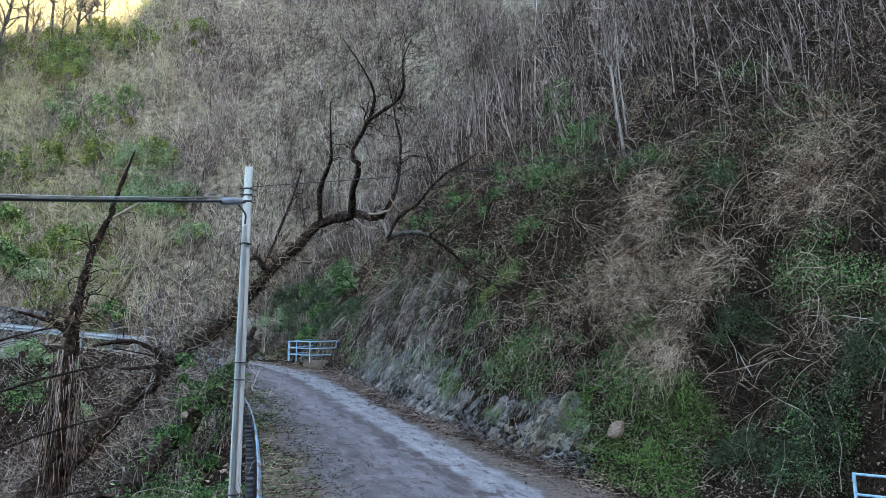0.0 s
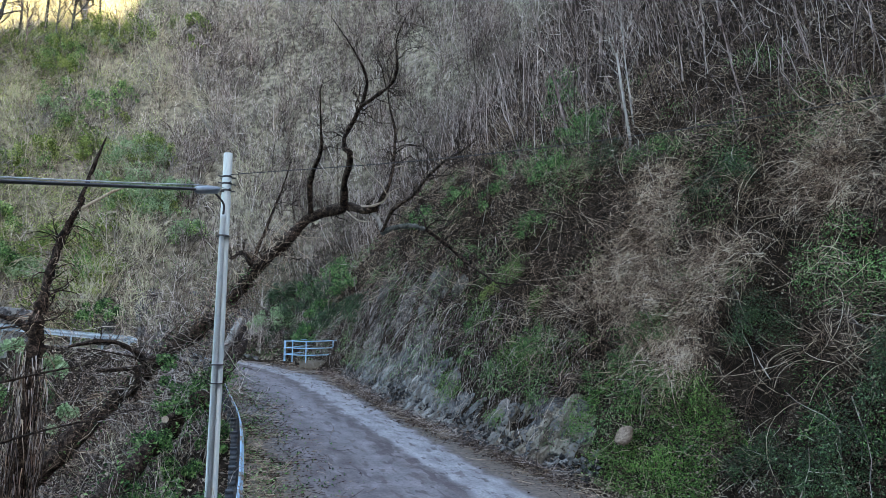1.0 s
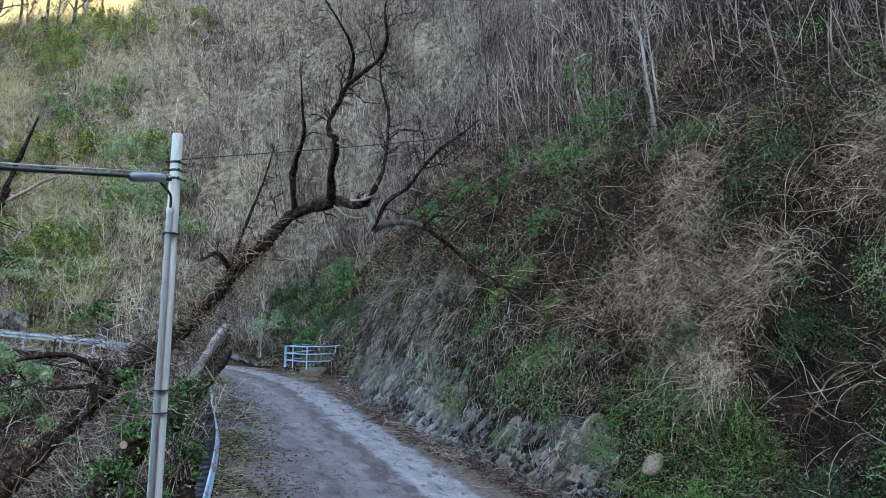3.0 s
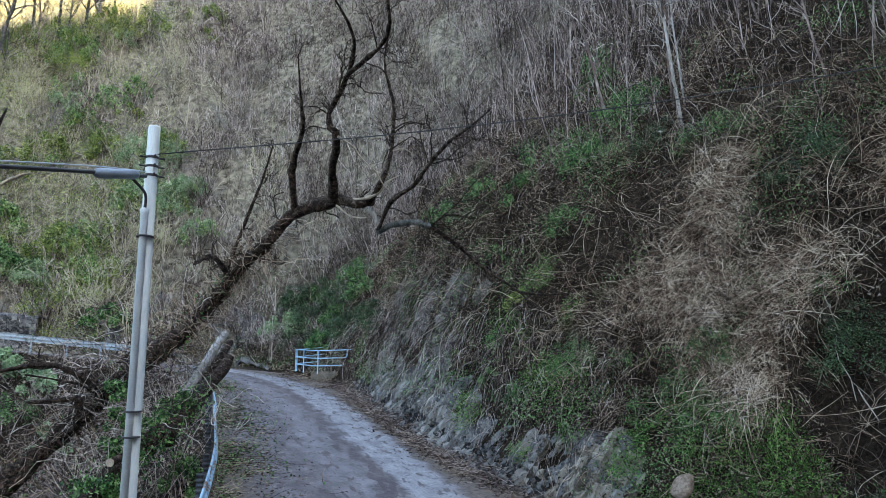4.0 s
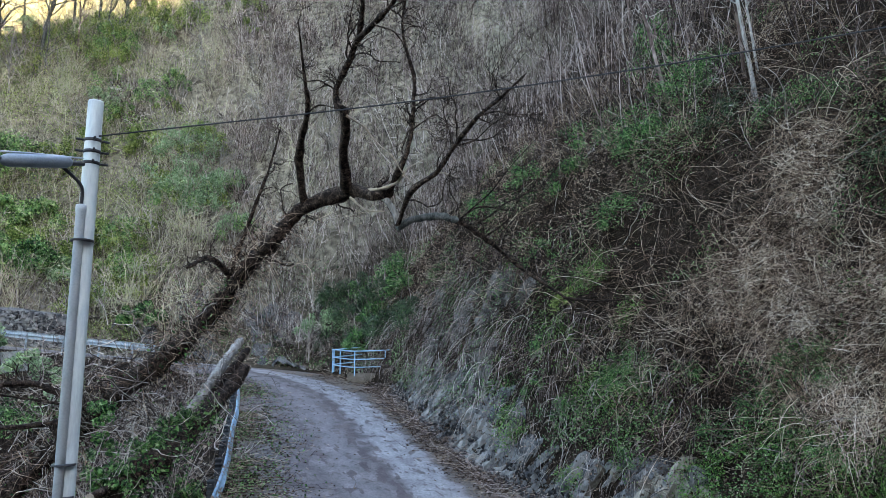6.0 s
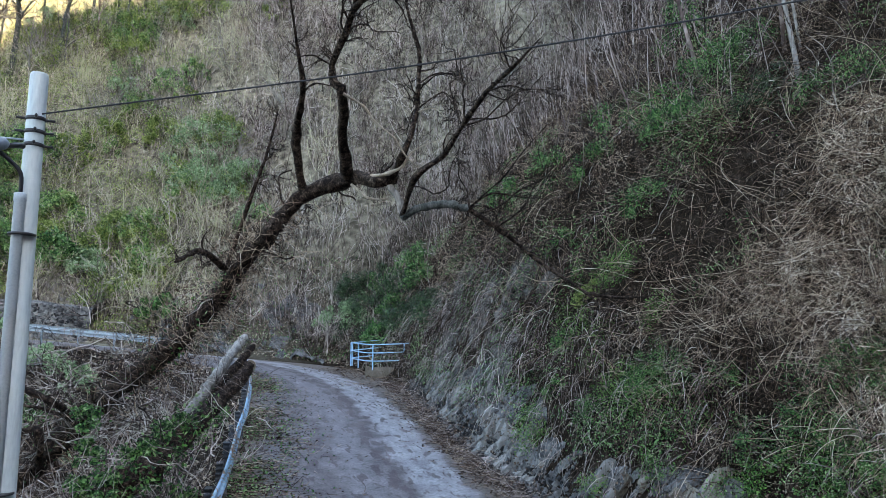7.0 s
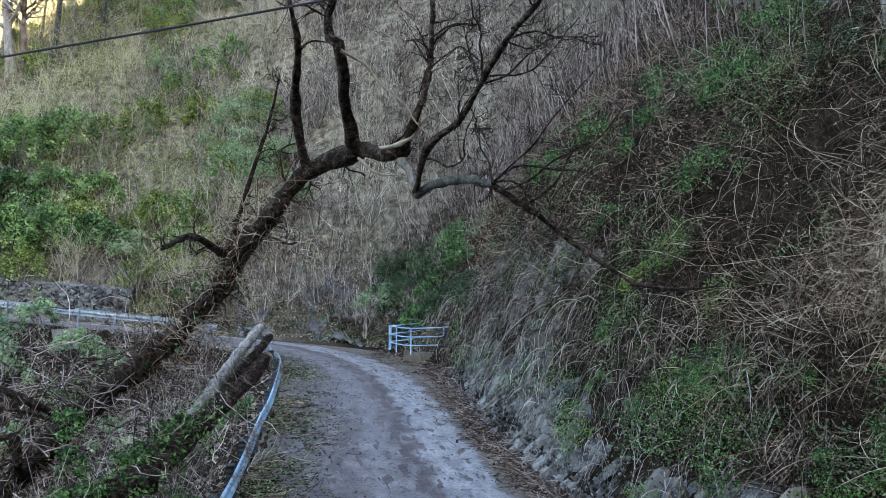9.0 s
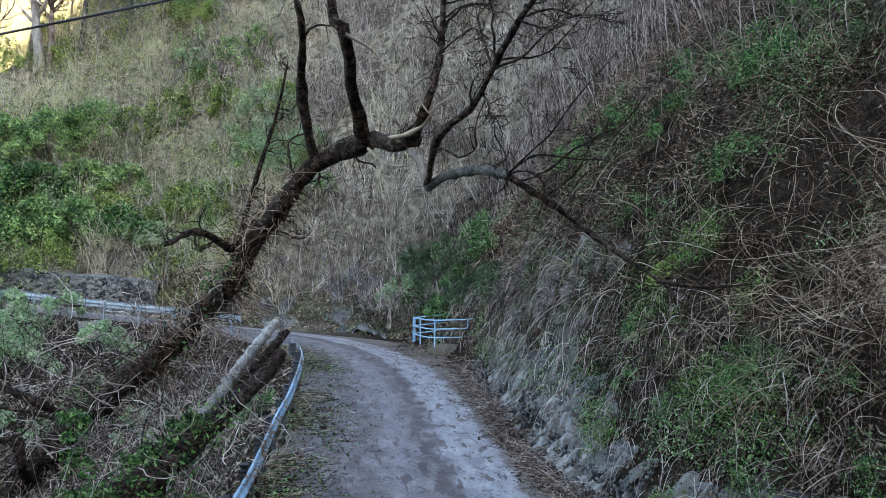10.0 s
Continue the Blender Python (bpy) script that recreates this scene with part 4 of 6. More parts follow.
# ---- evergreen patches ----
def patch(name, mat, centre, spread, count, size, label, category, stem_mat=WHIP, stems=14, hang=0.0, shell=0.35):
    """A leafy bush: stems from its foot and leaves in uneven clumps on them."""
    ob = empty(name, centre)
    c, s = np.zeros(3), np.asarray(spread, float)
    foot = rng.normal(0, 0.3, (stems, 3)) * s * np.array([1, 1, 0])
    foot[:, 2] = height(foot[:, 0] + centre[0], foot[:, 1] + centre[1]) - centre[2]
    tops = rng.normal(0, 0.55, (stems, 3)) * s + np.array([0, 0, s[2] * 0.4])
    P = strands(foot, tops - foot + 1e-3, np.linalg.norm(tops - foot, axis=1) + 0.2, 6, 0.18)
    R = taper(np.full(stems, 0.012 * (s.mean() + 0.4)), 6, 0.3)
    P2, R2 = kids(P, R, stems * 3, s.mean() * 0.9, 0.8, 4, 0.22, (0, 0, -hang), 0.3)
    part("stem", np_mesh("stem", *join([tubes(P, R), ribbons(P2, R2)]), stem_mat), ob)
    m = max(10, count // 110)
    u = unit(rng.normal(0, 1, (m, 3))) * rng.uniform(shell, 1.0, (m, 1)) ** 0.5
    u[:, 2] = np.abs(u[:, 2]) * 1.1 - 0.25
    cc, rc = u * s, s.mean() * rng.uniform(0.15, 0.36, m)
    a = rng.integers(0, m, count)
    out = unit(rng.normal(0, 1, (count, 3)) + np.array([0, 0, 0.35]))
    L = cc[a] + out * (rc[a] * rng.uniform(0.5, 1.1, count))[:, None]
    part("foliage", np_mesh("foliage", *leaves(L, rng.uniform(0.6, 1.3, count) * size, 0.35, out * 1.2, centre[1] > 30), mat, False), ob)
    return tagged(ob, label, category, plural(name))


def on_bank(y, e):
    j = int(np.searchsorted(ARC, S(y)))
    p = LINE[j, :2] + RIGHT[j] * (LINE[j, 4] + e)
    return (float(p[0]), float(p[1]), float(height(p[:1], p[1:])[0]))


# ---- trees ----
def tree(name, base, top, r, mat, label, category, limbs=14, twigs=120, lean_pull=(0, 0, 0.4), limb_len=1.6, bow=0.04):
    ob = empty(name, base)
    v = np.asarray(top, float) - np.asarray(base, float)
    h = float(np.linalg.norm(v))
    P = strands(np.array([[0, 0, -0.15]]), v[None], [h], 12, bow, (0, 0, 0.1))
    R = taper([r], 12, 0.25)
    part("trunk", np_mesh("trunk", *tubes(P, R, 8), mat), ob)
    L, LR = kids(P, R, limbs, limb_len * rng.uniform(0.5, 1.5, limbs), 0.7, 7, 0.22, lean_pull, 0.3)
    K, KR = kids(L, LR, twigs, limb_len * 0.55, 0.8, 5, 0.26, lean_pull, 0.2)
    for q in range(limbs):
        part("limb", np_mesh("limb", *tubes(L[q:q + 1], LR[q:q + 1], 4), mat), ob)
    tagged(part("twig_growth", np_mesh("twig_growth", *ribbons(K, np.maximum(KR, 0.004)), WHIP), ob), kind="stuff")
    return tagged(ob, label, category, plural(name))


# ---- the tree that has come down over the road ----
fallen = empty("fallen_tree", (-2.2, 20.0, 1.2))
O = np.array([-2.2, 20.0, 1.2])


def limb(name, pts, radii, mat=BARK, sides=10, parent=fallen, n=26, knots=0.12, label=""):
    Q = spline(np.column_stack([np.array(pts) - O, radii]), n)
    P, R = Q[None, :, :3], Q[None, :, 3] * (1 + rng.normal(0, knots, n))
    R[:, -1] *= 0.5
    P = P + rng.normal(0, 0.12, P.shape) * R[:, :, None]
    V, F = tubes(P, R, sides)
    V = V + rng.normal(0, 0.1, V.shape) * np.repeat(R[0], sides)[:, None]
    ob = part(name, np_mesh(name, V, F, mat), parent, label)
    return P, R


trunk = limb("trunk", [(-2.9, 19.6, 0.6), (-1.4, 20.1, 2.1), (-0.34, 20.5, 3.2), (0.6, 20.7, 4.2), (1.6, 20.4, 5.1), (2.3, 20.3, 5.75), (2.75, 20.7, 6.35), (3.2, 20.0, 6.95), (3.7, 19.3, 7.45),
               (4.25, 18.9, 8.05), (4.95, 18.2, 8.22), (5.3, 17.6, 8.05), (5.6, 17.5, 8.12)], [0.23, 0.22, 0.21, 0.19, 0.18, 0.165, 0.155, 0.145, 0.135, 0.13, 0.11, 0.095, 0.075], sides=14, n=70)
A = limb("limb", [(4.25, 18.9, 8.0), (4.06, 18.3, 8.8), (4.11, 17.4, 9.37), (4.01, 17.0, 9.81), (3.84, 16.4, 10.5)], [0.07, 0.062, 0.05, 0.026, 0.01])
B = limb("limb", [(4.9, 18.25, 8.2), (4.75, 17.6, 8.65), (4.65, 16.7, 9.05), (4.47, 16.7, 9.4), (4.66, 16.3, 9.91), (4.74, 16.0, 10.2), (4.7, 15.6, 10.55), (4.3, 15.2, 10.95), (3.7, 14.9, 11.5)], [0.1, 0.085, 0.075, 0.055, 0.048, 0.044, 0.03, 0.02, 0.008])
B2 = limb("limb", [(4.73, 16.1, 10.1), (5.06, 15.2, 10.25), (5.1, 14.7, 10.45), (4.95, 14.3, 10.9), (5.05, 14.0, 11.3)], [0.045, 0.035, 0.03, 0.02, 0.01])
C_ = limb("limb", [(5.5, 17.55, 8.05), (5.62, 17.0, 8.42), (5.78, 17.0, 8.95), (5.8, 16.95, 9.42), (5.8, 16.9, 9.92), (5.55, 16.7, 10.7), (5.6, 16.4, 11.4)], [0.06, 0.045, 0.04, 0.036, 0.032, 0.022, 0.01])
D0 = limb("limb", [(5.4, 17.55, 8.05), (5.6, 17.5, 7.8), (5.71, 17.5, 7.48)], [0.065, 0.05, 0.042], PALEBARK, n=10, label="torn limb of bare grey wood")
D = limb("limb", [(5.68, 17.5, 7.5), (5.73, 16.7, 7.93), (6.05, 16.3, 8.17), (6.2, 15.9, 8.47), (6.29, 15.1, 8.66), (6.37, 14.3, 8.68), (6.5, 13.7, 8.8)], [0.045, 0.042, 0.04, 0.036, 0.03, 0.022, 0.01])
E0 = limb("limb", [(5.68, 17.5, 7.48), (5.85, 17.3, 7.58), (6.1, 17.1, 7.62), (6.35, 16.95, 7.6), (6.56, 16.8, 7.52)], [0.055, 0.058, 0.058, 0.055, 0.05], GREYLIMB, n=14, knots=0.06, label="stripped grey length of limb")
E_ = limb("limb", [(6.54, 16.8, 7.53), (7.2, 16.9, 7.15), (7.71, 17.0, 6.8), (8.25, 16.4, 6.24), (8.35, 16.3, 6.0)], [0.045, 0.036, 0.03, 0.02, 0.01])
E2 = limb("limb", [(8.2, 16.45, 6.28), (8.6, 16.1, 6.2), (9.05, 15.8, 6.23)], [0.022, 0.018, 0.008], n=12)
# thin crooked branches: from the end of the grey limb, and off the limb above it
off_shoots = []
for base, path, r0, mat in (((6.54, 16.75, 7.53), ((0, 0, 0), (-0.01, 0.1, 0.28), (-0.1, 0.2, 0.5), (-0.14, 0.1, 0.8)), 0.016, BARK),
                            ((6.54, 16.75, 7.53), ((0, 0, 0), (0.21, -0.2, 0.2), (0.44, -0.3, 0.42), (0.66, -0.5, 0.75), (1.0, -0.6, 1.15), (1.3, -0.8, 1.5)), 0.014, BARK),
                            ((6.54, 16.75, 7.53), ((0, 0, 0), (0.3, 0.2, 0.08), (0.52, 0.3, -0.08), (0.44, 0.35, -0.48), (0.28, 0.3, -0.72)), 0.016, BARK),
                            ((6.54, 16.75, 7.53), ((0, 0, 0), (0.28, -0.1, 0.2), (0.6, -0.1, 0.2), (0.92, 0.1, 0.22), (1.28, 0.2, 0.24), (1.62, 0.3, 0.14)), 0.018, BARK),
                            ((7.0, 16.85, 7.28), ((0, 0, 0), (0.3, -0.3, 0.25), (0.45, -0.5, 0.6), (0.75, -0.6, 0.75), (1.0, -0.8, 1.1)), 0.016, BARK),
                            ((6.2, 15.9, 8.47), ((0, 0, 0), (-0.06, 0.1, 0.32), (-0.11, 0.2, 0.62), (-0.05, 0.3, 0.9)), 0.018, BARK),
                            ((6.22, 15.8, 8.46), ((0, 0, 0), (0.25, -0.1, 0.08), (0.48, -0.2, 0.3), (0.72, -0.4, 0.42), (1.1, -0.5, 0.4)), 0.016, BARK),
                            ((6.3, 15.0, 8.66), ((0, 0, 0), (0.3, 0.0, 0.1), (0.7, 0.2, 0.12), (1.1, 0.3, 0.3)), 0.012, BARK),
                            ((6.04, 16.3, 8.16), ((0, 0, 0), (0.15, -0.05, -0.02), (0.3, -0.1, -0.08)), 0.014, BAREWOOD),
                            ((5.8, 16.95, 9.0), ((0, 0, 0), (0.18, -0.05, 0.05), (0.3, -0.1, 0.0), (0.42, -0.1, -0.12)), 0.014, BAREWOOD),
                            ((5.8, 16.95, 9.05), ((0, 0, 0), (0.3, -0.2, 0.2), (0.42, -0.3, 0.12), (0.6, -0.4, -0.05), (0.85, -0.5, 0.0)), 0.012, BARK)):
    off_shoots.append(limb("limb", [tuple(np.array(base) + q) for q in path], np.linspace(r0, r0 * 0.35, len(path)), mat, 6, n=18))
F_ = limb("limb", [(2.9, 20.4, 6.5), (2.98, 20.2, 6.95), (3.26, 19.8, 7.86), (3.61, 19.5, 8.94), (3.77, 19.3, 9.66)], [0.05, 0.042, 0.035, 0.026, 0.012], BARK)
G_ = limb("limb", [(2.95, 19.9, 6.9), (2.62, 19.0, 7.06), (2.27, 18.6, 6.82)], [0.06, 0.045, 0.03], n=14)
H_ = limb("limb", [(4.65, 16.6, 9.05), (4.95, 16.7, 8.93), (5.12, 16.7, 8.72), (5.44, 16.8, 8.5), (5.6, 16.85, 8.28), (5.89, 17.0, 8.09)], [0.024, 0.018, 0.015, 0.013, 0.011, 0.007], BAREWOOD, n=20, label="bare pale broken branch")
H2 = limb("limb", [(5.05, 18.0, 8.2), (5.35, 17.45, 8.12), (5.6, 17.2, 8.2), (5.75, 17.1, 8.42), (6.0, 17.0, 8.55)], [0.035, 0.028, 0.022, 0.014, 0.006], BAREWOOD, n=16, label="bare pale torn branch")
H3 = limb("limb", [(4.95, 18.1, 8.1), (5.2, 17.9, 7.85), (5.5, 17.7, 7.8)], [0.025, 0.02, 0.01], BAREWOOD, n=10, label="bare pale broken branch")
L1 = limb("limb", [(-1.1, 19.7, 4.75), (-0.6, 19.7, 4.87), (-0.16, 19.7, 4.88), (0.15, 19.7, 4.76), (0.42, 19.8, 4.6), (0.62, 20.4, 4.3)], [0.03, 0.045, 0.05, 0.055, 0.055, 0.06], n=20)
L2 = limb("limb", [(-0.6, 19.5, 4.7), (-0.1, 19.6, 4.61), (0.36, 19.7, 4.5), (0.6, 20.4, 4.25)], [0.015, 0.02, 0.025, 0.03], n=16)
L3 = limb("limb", [(-0.4, 18.9, 4.2), (0.19, 19.0, 4.25), (0.37, 19.0, 4.27), (0.43, 19.05, 4.1), (0.38, 19.3, 3.75), (0.1, 20.3, 3.65)], [0.03, 0.045, 0.055, 0.06, 0.065, 0.08], n=20)
shoots = []
for (P, R), cnt, ln, tt in [(q, 5, 0.6, 0.2) for q in off_shoots] + [(A, 5, 0.7, 0.3), (B, 14, 1.2, 0.35), (B2, 14, 1.5, 0.1), (C_, 14, 1.4, 0.3), (D, 8, 1.6, 0.1), (E_, 9, 1.6, 0.02), (E0, 2, 1.2, 0.6), (E2, 4, 0.5, 0.2), (F_, 18, 0.7, 0.2), (G_, 8, 0.6, 0.2), (trunk, 14, 1.3, 0.4), (L1, 10, 0.8, 0.1), (L3, 14, 0.6, 0.1)]:
    K, KR = kids(P, R, cnt, ln * rng.uniform(0.3, 1.2, cnt), 0.95, 14, 0.25, (0.25, -0.1, 0.1), tt, 0.97, 0.45, 0.3)
    KR = np.clip(KR, 0.005, 0.014)
    K2, KR2 = kids(K, KR, cnt * 5, ln * 0.45, 0.95, 7, 0.26, (0, 0, 0.1), 0.15, 0.98, 0.7)
    K3, KR3 = kids(K2, KR2, cnt * 4, ln * 0.26, 0.9, 4, 0.28, (0, 0, 0.1), 0.15)
    shoots += [tubes(K, np.maximum(KR, 0.005), 4), tubes(K2, np.maximum(KR2, 0.004), 3), tubes(K3, np.maximum(KR3, 0.0035), 3)]
tagged(part("twig_growth", np_mesh("twig_growth", *join(shoots), BARK), fallen, "thin bare dark twigs"), kind="stuff")
n = 1000
st = trunk[0][0][rng.integers(2, 48, n)] + rng.normal(0, 0.28, (n, 3))
C = strands(st, rng.normal(0, 1, (n, 3)), rng.uniform(0.3, 1.3, n), 6, 0.4, np.array([0, 0, -0.2]))
tagged(part("vine_tangle", np_mesh("vine_tangle", *tubes(C, taper(rng.uniform(0.003, 0.007, n), 6, 0.4)), CANE), fallen, "brown tangle of dead vines round the trunk"), kind="stuff")
K, KR = kids(*[a[:, 2:50] for a in trunk], 800, 1.0, 1.1, 7, 0.25, (0, 0, -0.6), 0, 1.0, 0.05, 0.3)
part("creeper", np_mesh("creeper", *tubes(K, np.clip(KR, 0.003, 0.008), 3), CANE), fallen, "dry brown creeper stems wrapped round the trunk")
ivp = trunk[0][0][rng.integers(4, 40, 700)] + rng.normal(0, 0.2, (700, 3))
part("ivy", np_mesh("ivy", *leaves(ivp, rng.uniform(0.02, 0.05, 700), 0.4), IVY, False), fallen, "dark green ivy leaves")
tagged(fallen, "dark bare tree fallen across above the road", "tree")


def loose(name, origin, label, category):
    """An Empty that later limbs are measured from."""
    global O
    O = np.array(origin, float)
    return tagged(empty(name, origin), label, category, plural(name))


def cut_disc(P, R, mat, parent, label):
    """Sawn end at the last point of a log."""
    bm = bmesh.new()
    bmesh.ops.create_cone(bm, cap_ends=True, segments=16, radius1=R, radius2=R * 0.98, depth=0.02)
    me = bm_mesh("cut_end", bm, mat, False)
    ob = part("cut_end", me, parent, label)
    ob.matrix_basis = Matrix.Translation(P[-1]) @ Vector(P[-1] - P[-2]).to_track_quat("Z", "Y").to_matrix().to_4x4()


# sawn logs that lie on the slope beside the rail
log = loose("sawn_log", (1.5, 19.4, 3.2), "ivy-covered sawn trunk leaning on the guard rail", "log")
lp = limb("trunk", [(-0.5, 17.5, 1.25), (0.6, 18.6, 2.3), (1.5, 19.5, 3.25), (1.95, 20.0, 3.6), (2.53, 21.5, 4.15), (2.95, 22.8, 4.65), (3.38, 24.0, 5.15)], [0.22, 0.21, 0.2, 0.2, 0.19, 0.16, 0.13], BARK, 14, log, 46)
cut_disc(lp[0][0], 0.125, BAREWOOD, log, "pale sawn end")
ivp = lp[0][0][rng.integers(2, 32, 2600)] + rng.normal(0, 0.2, (2600, 3))
part("ivy", np_mesh("ivy", *leaves(ivp, rng.uniform(0.025, 0.06, 2600), 0.5), IVY, False), log, "green ivy leaves")
stub = limb("stub", [(1.42, 19.3, 3.22), (1.25, 18.9, 3.2), (1.06, 18.5, 3.15)], [0.085, 0.08, 0.075], BARK, 12, log, 10, 0.05)
cut_disc(stub[0][0], 0.074, BAREWOOD, log, "orange-tan sawn end")
log = loose("sawn_log", (2.5, 22.4, 4.6), "pale grey sawn trunk leaning beside the road", "log")
lp = limb("trunk", [(1.95, 21.2, 3.7), (2.42, 22.2, 4.5), (2.69, 22.6, 4.93), (2.95, 23.3, 5.35), (3.25, 24.0, 5.83)], [0.11, 0.105, 0.1, 0.098, 0.092], PALEBARK, 14, log, 34, 0.05)
cut_disc(lp[0][0], 0.096, BAREWOOD, log, "pale sawn end")

log = loose("sawn_log", (2.9, 23.2, 4.9), "thin brown sawn trunk lying between two others", "log")
lp = limb("trunk", [(2.5, 22.4, 4.3), (2.95, 23.3, 4.95), (3.42, 24.4, 5.6)], [0.1, 0.095, 0.085], BARK, 12, log, 24, 0.06)
cut_disc(lp[0][0], 0.08, BAREWOOD, log, "pale sawn end")

# dead trunk wrapped in creepers, and its snapped top
dead = loose("dead_tree", (-1.25, 15.0, -0.9), "dead trunk wrapped in hanging dry creepers", "tree")
dp = limb("trunk", [(-1.2, 15.0, -0.9), (-1.25, 15.0, 1.9), (-1.2, 15.0, 4.6), (-1.15, 15.0, 5.3), (-0.95, 15.0, 6.4), (-0.62, 14.9, 7.2)], [0.16, 0.15, 0.13, 0.1, 0.07, 0.04], BARK, 12, dead, 40)
limb("limb", [(-1.2, 15.0, 4.7), (-1.5, 15.0, 5.0), (-2.2, 14.9, 5.2)], [0.06, 0.05, 0.02], BARK, 8, dead, 14)
limb("limb", [(-0.7, 14.9, 7.1), (-0.5, 15.0, 7.9), (-0.35, 15.0, 8.4)], [0.04, 0.03, 0.012], BARK, 8, dead, 14)
limb("limb", [(-0.8, 14.95, 6.9), (-0.2, 14.8, 7.3), (0.1, 14.7, 7.42)], [0.03, 0.025, 0.012], BAREWOOD, 8, dead, 14)
n = 1100
an, zz = rng.uniform(0, 6.28, n), rng.uniform(0.5, 5.4, n)
wrap = 0.13 + 0.12 * rng.random(n) ** 2 + 0.08 * np.exp(-((zz - 4.0) / 1.0) ** 2)
st = np.stack([0.02 + wrap * np.cos(an), wrap * np.sin(an), zz], 1)
K = strands(st, np.array([0, 0, -1.0]) + rng.normal(0, 0.05, (n, 3)), rng.uniform(0.2, 0.7, n), 6, 0.12, (0, 0, -1.5))
part("creeper", np_mesh("creeper", *tubes(K[::2], taper(rng.uniform(0.006, 0.012, n // 2), 6, 0.5), 3), WHIP), dead, "hanging dry tan creeper stems")
part("creeper", np_mesh("creeper", *tubes(K[1::2], taper(rng.uniform(0.005, 0.01, n // 2), 6, 0.5), 3), CANE), dead, "hanging brown dry creeper stems")
K, KR = kids(*dp, 300, 0.8, 0.9, 6, 0.22, (0, 0, -1.6), 0.3, 0.98, 0.06, 0.4)
part("creeper", np_mesh("creeper", *tubes(K, np.clip(KR, 0.004, 0.009), 3), CANE), dead, "hanging dry tan creeper stems")
K, KR = kids(*dp, 24, 1.0, 1.0, 9, 0.28, (0, 0, 0.1), 0.5, 1.0, 0.2, 0.3)
tagged(part("twig_growth", np_mesh("twig_growth", *tubes(K, np.clip(KR, 0.004, 0.012), 4), BARK), dead), kind="stuff")

# dark branches that reach in low over the gully
for base, tip in (((-3.4, 13.0, 3.2), (0.3, 14.0, 4.4)), ((-3.2, 12.5, 2.4), (0.6, 13.6, 3.6)), ((-3.4, 12.8, 1.6), (0.9, 14.2, 2.3)), ((-3.3, 12.6, 3.9), (-0.6, 13.6, 5.0))):
    br = loose("bare_branch", base, "long dark bare branch reaching over the gully", "branch")
    mid = (np.array(base) + tip) / 2 + (0, 0, 0.15)
    bp = limb("stem", [base, tuple(mid), tip], [0.028, 0.02, 0.006], BARK, 6, br, 20)
    K, KR = kids(*bp, 26, 0.7, 0.6, 5, 0.15, (0, 0, 0.2), 0.2, 1.0, 0.5)
    tagged(part("twig_growth", np_mesh("twig_growth", *tubes(K, np.maximum(KR, 0.003), 3), BARK), br), kind="stuff")

# ---- pole with its duct, clamps, cables ----
def lathe(rows, segments=24):
    """Turned solid from rows of (radius, z)."""
    bm = bmesh.new()
    rings = [[bm.verts.new((r * math.cos(2 * math.pi * k / segments), r * math.sin(2 * math.pi * k / segments), z)) for k in range(segments)] for r, z in rows]
    for a, b in zip(rings, rings[1:]):
        for k in range(segments):
            bm.faces.new((a[k], a[(k + 1) % segments], b[(k + 1) % segments], b[k]))
    bm.faces.new(rings[0][::-1]); bm.faces.new(rings[-1])
    return bm


PX, PY = 1.66, 13.56
zp = float(height(np.array([PX]), np.array([PY]))[0])
pole = tagged(empty("utility_pole", (PX, PY, zp)), "pale grey round utility pole with cable clamps and duct", "utility pole")
top = 7.88 - zp
part("shaft", bm_mesh("shaft", lathe([(0.105, -0.3), (0.1, 1.0), (0.075, top - 0.02), (0.07, top)]), POLE), pole)
for dz in (0.44, 0.56, 0.68):
    c = part("clamp", bm_mesh("clamp", lathe([(0.078, top - dz), (0.086, top - dz + 0.005), (0.086, top - dz + 0.03), (0.078, top - dz + 0.035)]), RUBBER), pole, "dark metal band clamp")
    for a in (0.2, 2.2, 3.4, 5.0):
        bm = bmesh.new()
        bmesh.ops.create_cone(bm, cap_ends=True, segments=8, radius1=0.012, radius2=0.012, depth=0.09)
        bo = part("bolt", bm_mesh("bolt", bm, RUBBER), c)
        bo.matrix_basis = pose(0.11 * math.cos(a), 0.11 * math.sin(a), top - dz + 0.018) @ Matrix.Rotation(a, 4, "Z") @ Matrix.Rotation(radians(90), 4, "Y")
du = part("duct", bm_mesh("duct", lathe([(0.046, 0.05), (0.046, 5.35), (0.051, 5.36), (0.051, 5.42), (0.03, 5.43)], 18), DUCT), pole, "grey plastic cable duct")
du.location = (-0.04, -0.095, 6.77 - zp - 5.43)
for z in (2.0 - zp, 3.95 - zp, 4.25 - zp, 6.4 - zp):
    st = part("strap", bm_mesh("strap", lathe([(0.094, z), (0.098, z + 0.002), (0.098, z + 0.018), (0.094, z + 0.02)]), RUBBER), pole, "thin black strap")
    st.location, st.scale = (-0.018, -0.045, 0), (1.1, 1.35, 1)


def cable(name, pts, r, mat, label, parent=None, n=60, origin=(0, 0, 0)):
    Q = spline(np.array(pts, float) - np.array(origin), n)
    return part(name, np_mesh(name, *tubes(Q[None], np.full((1, n), r), 8), mat), parent, label)


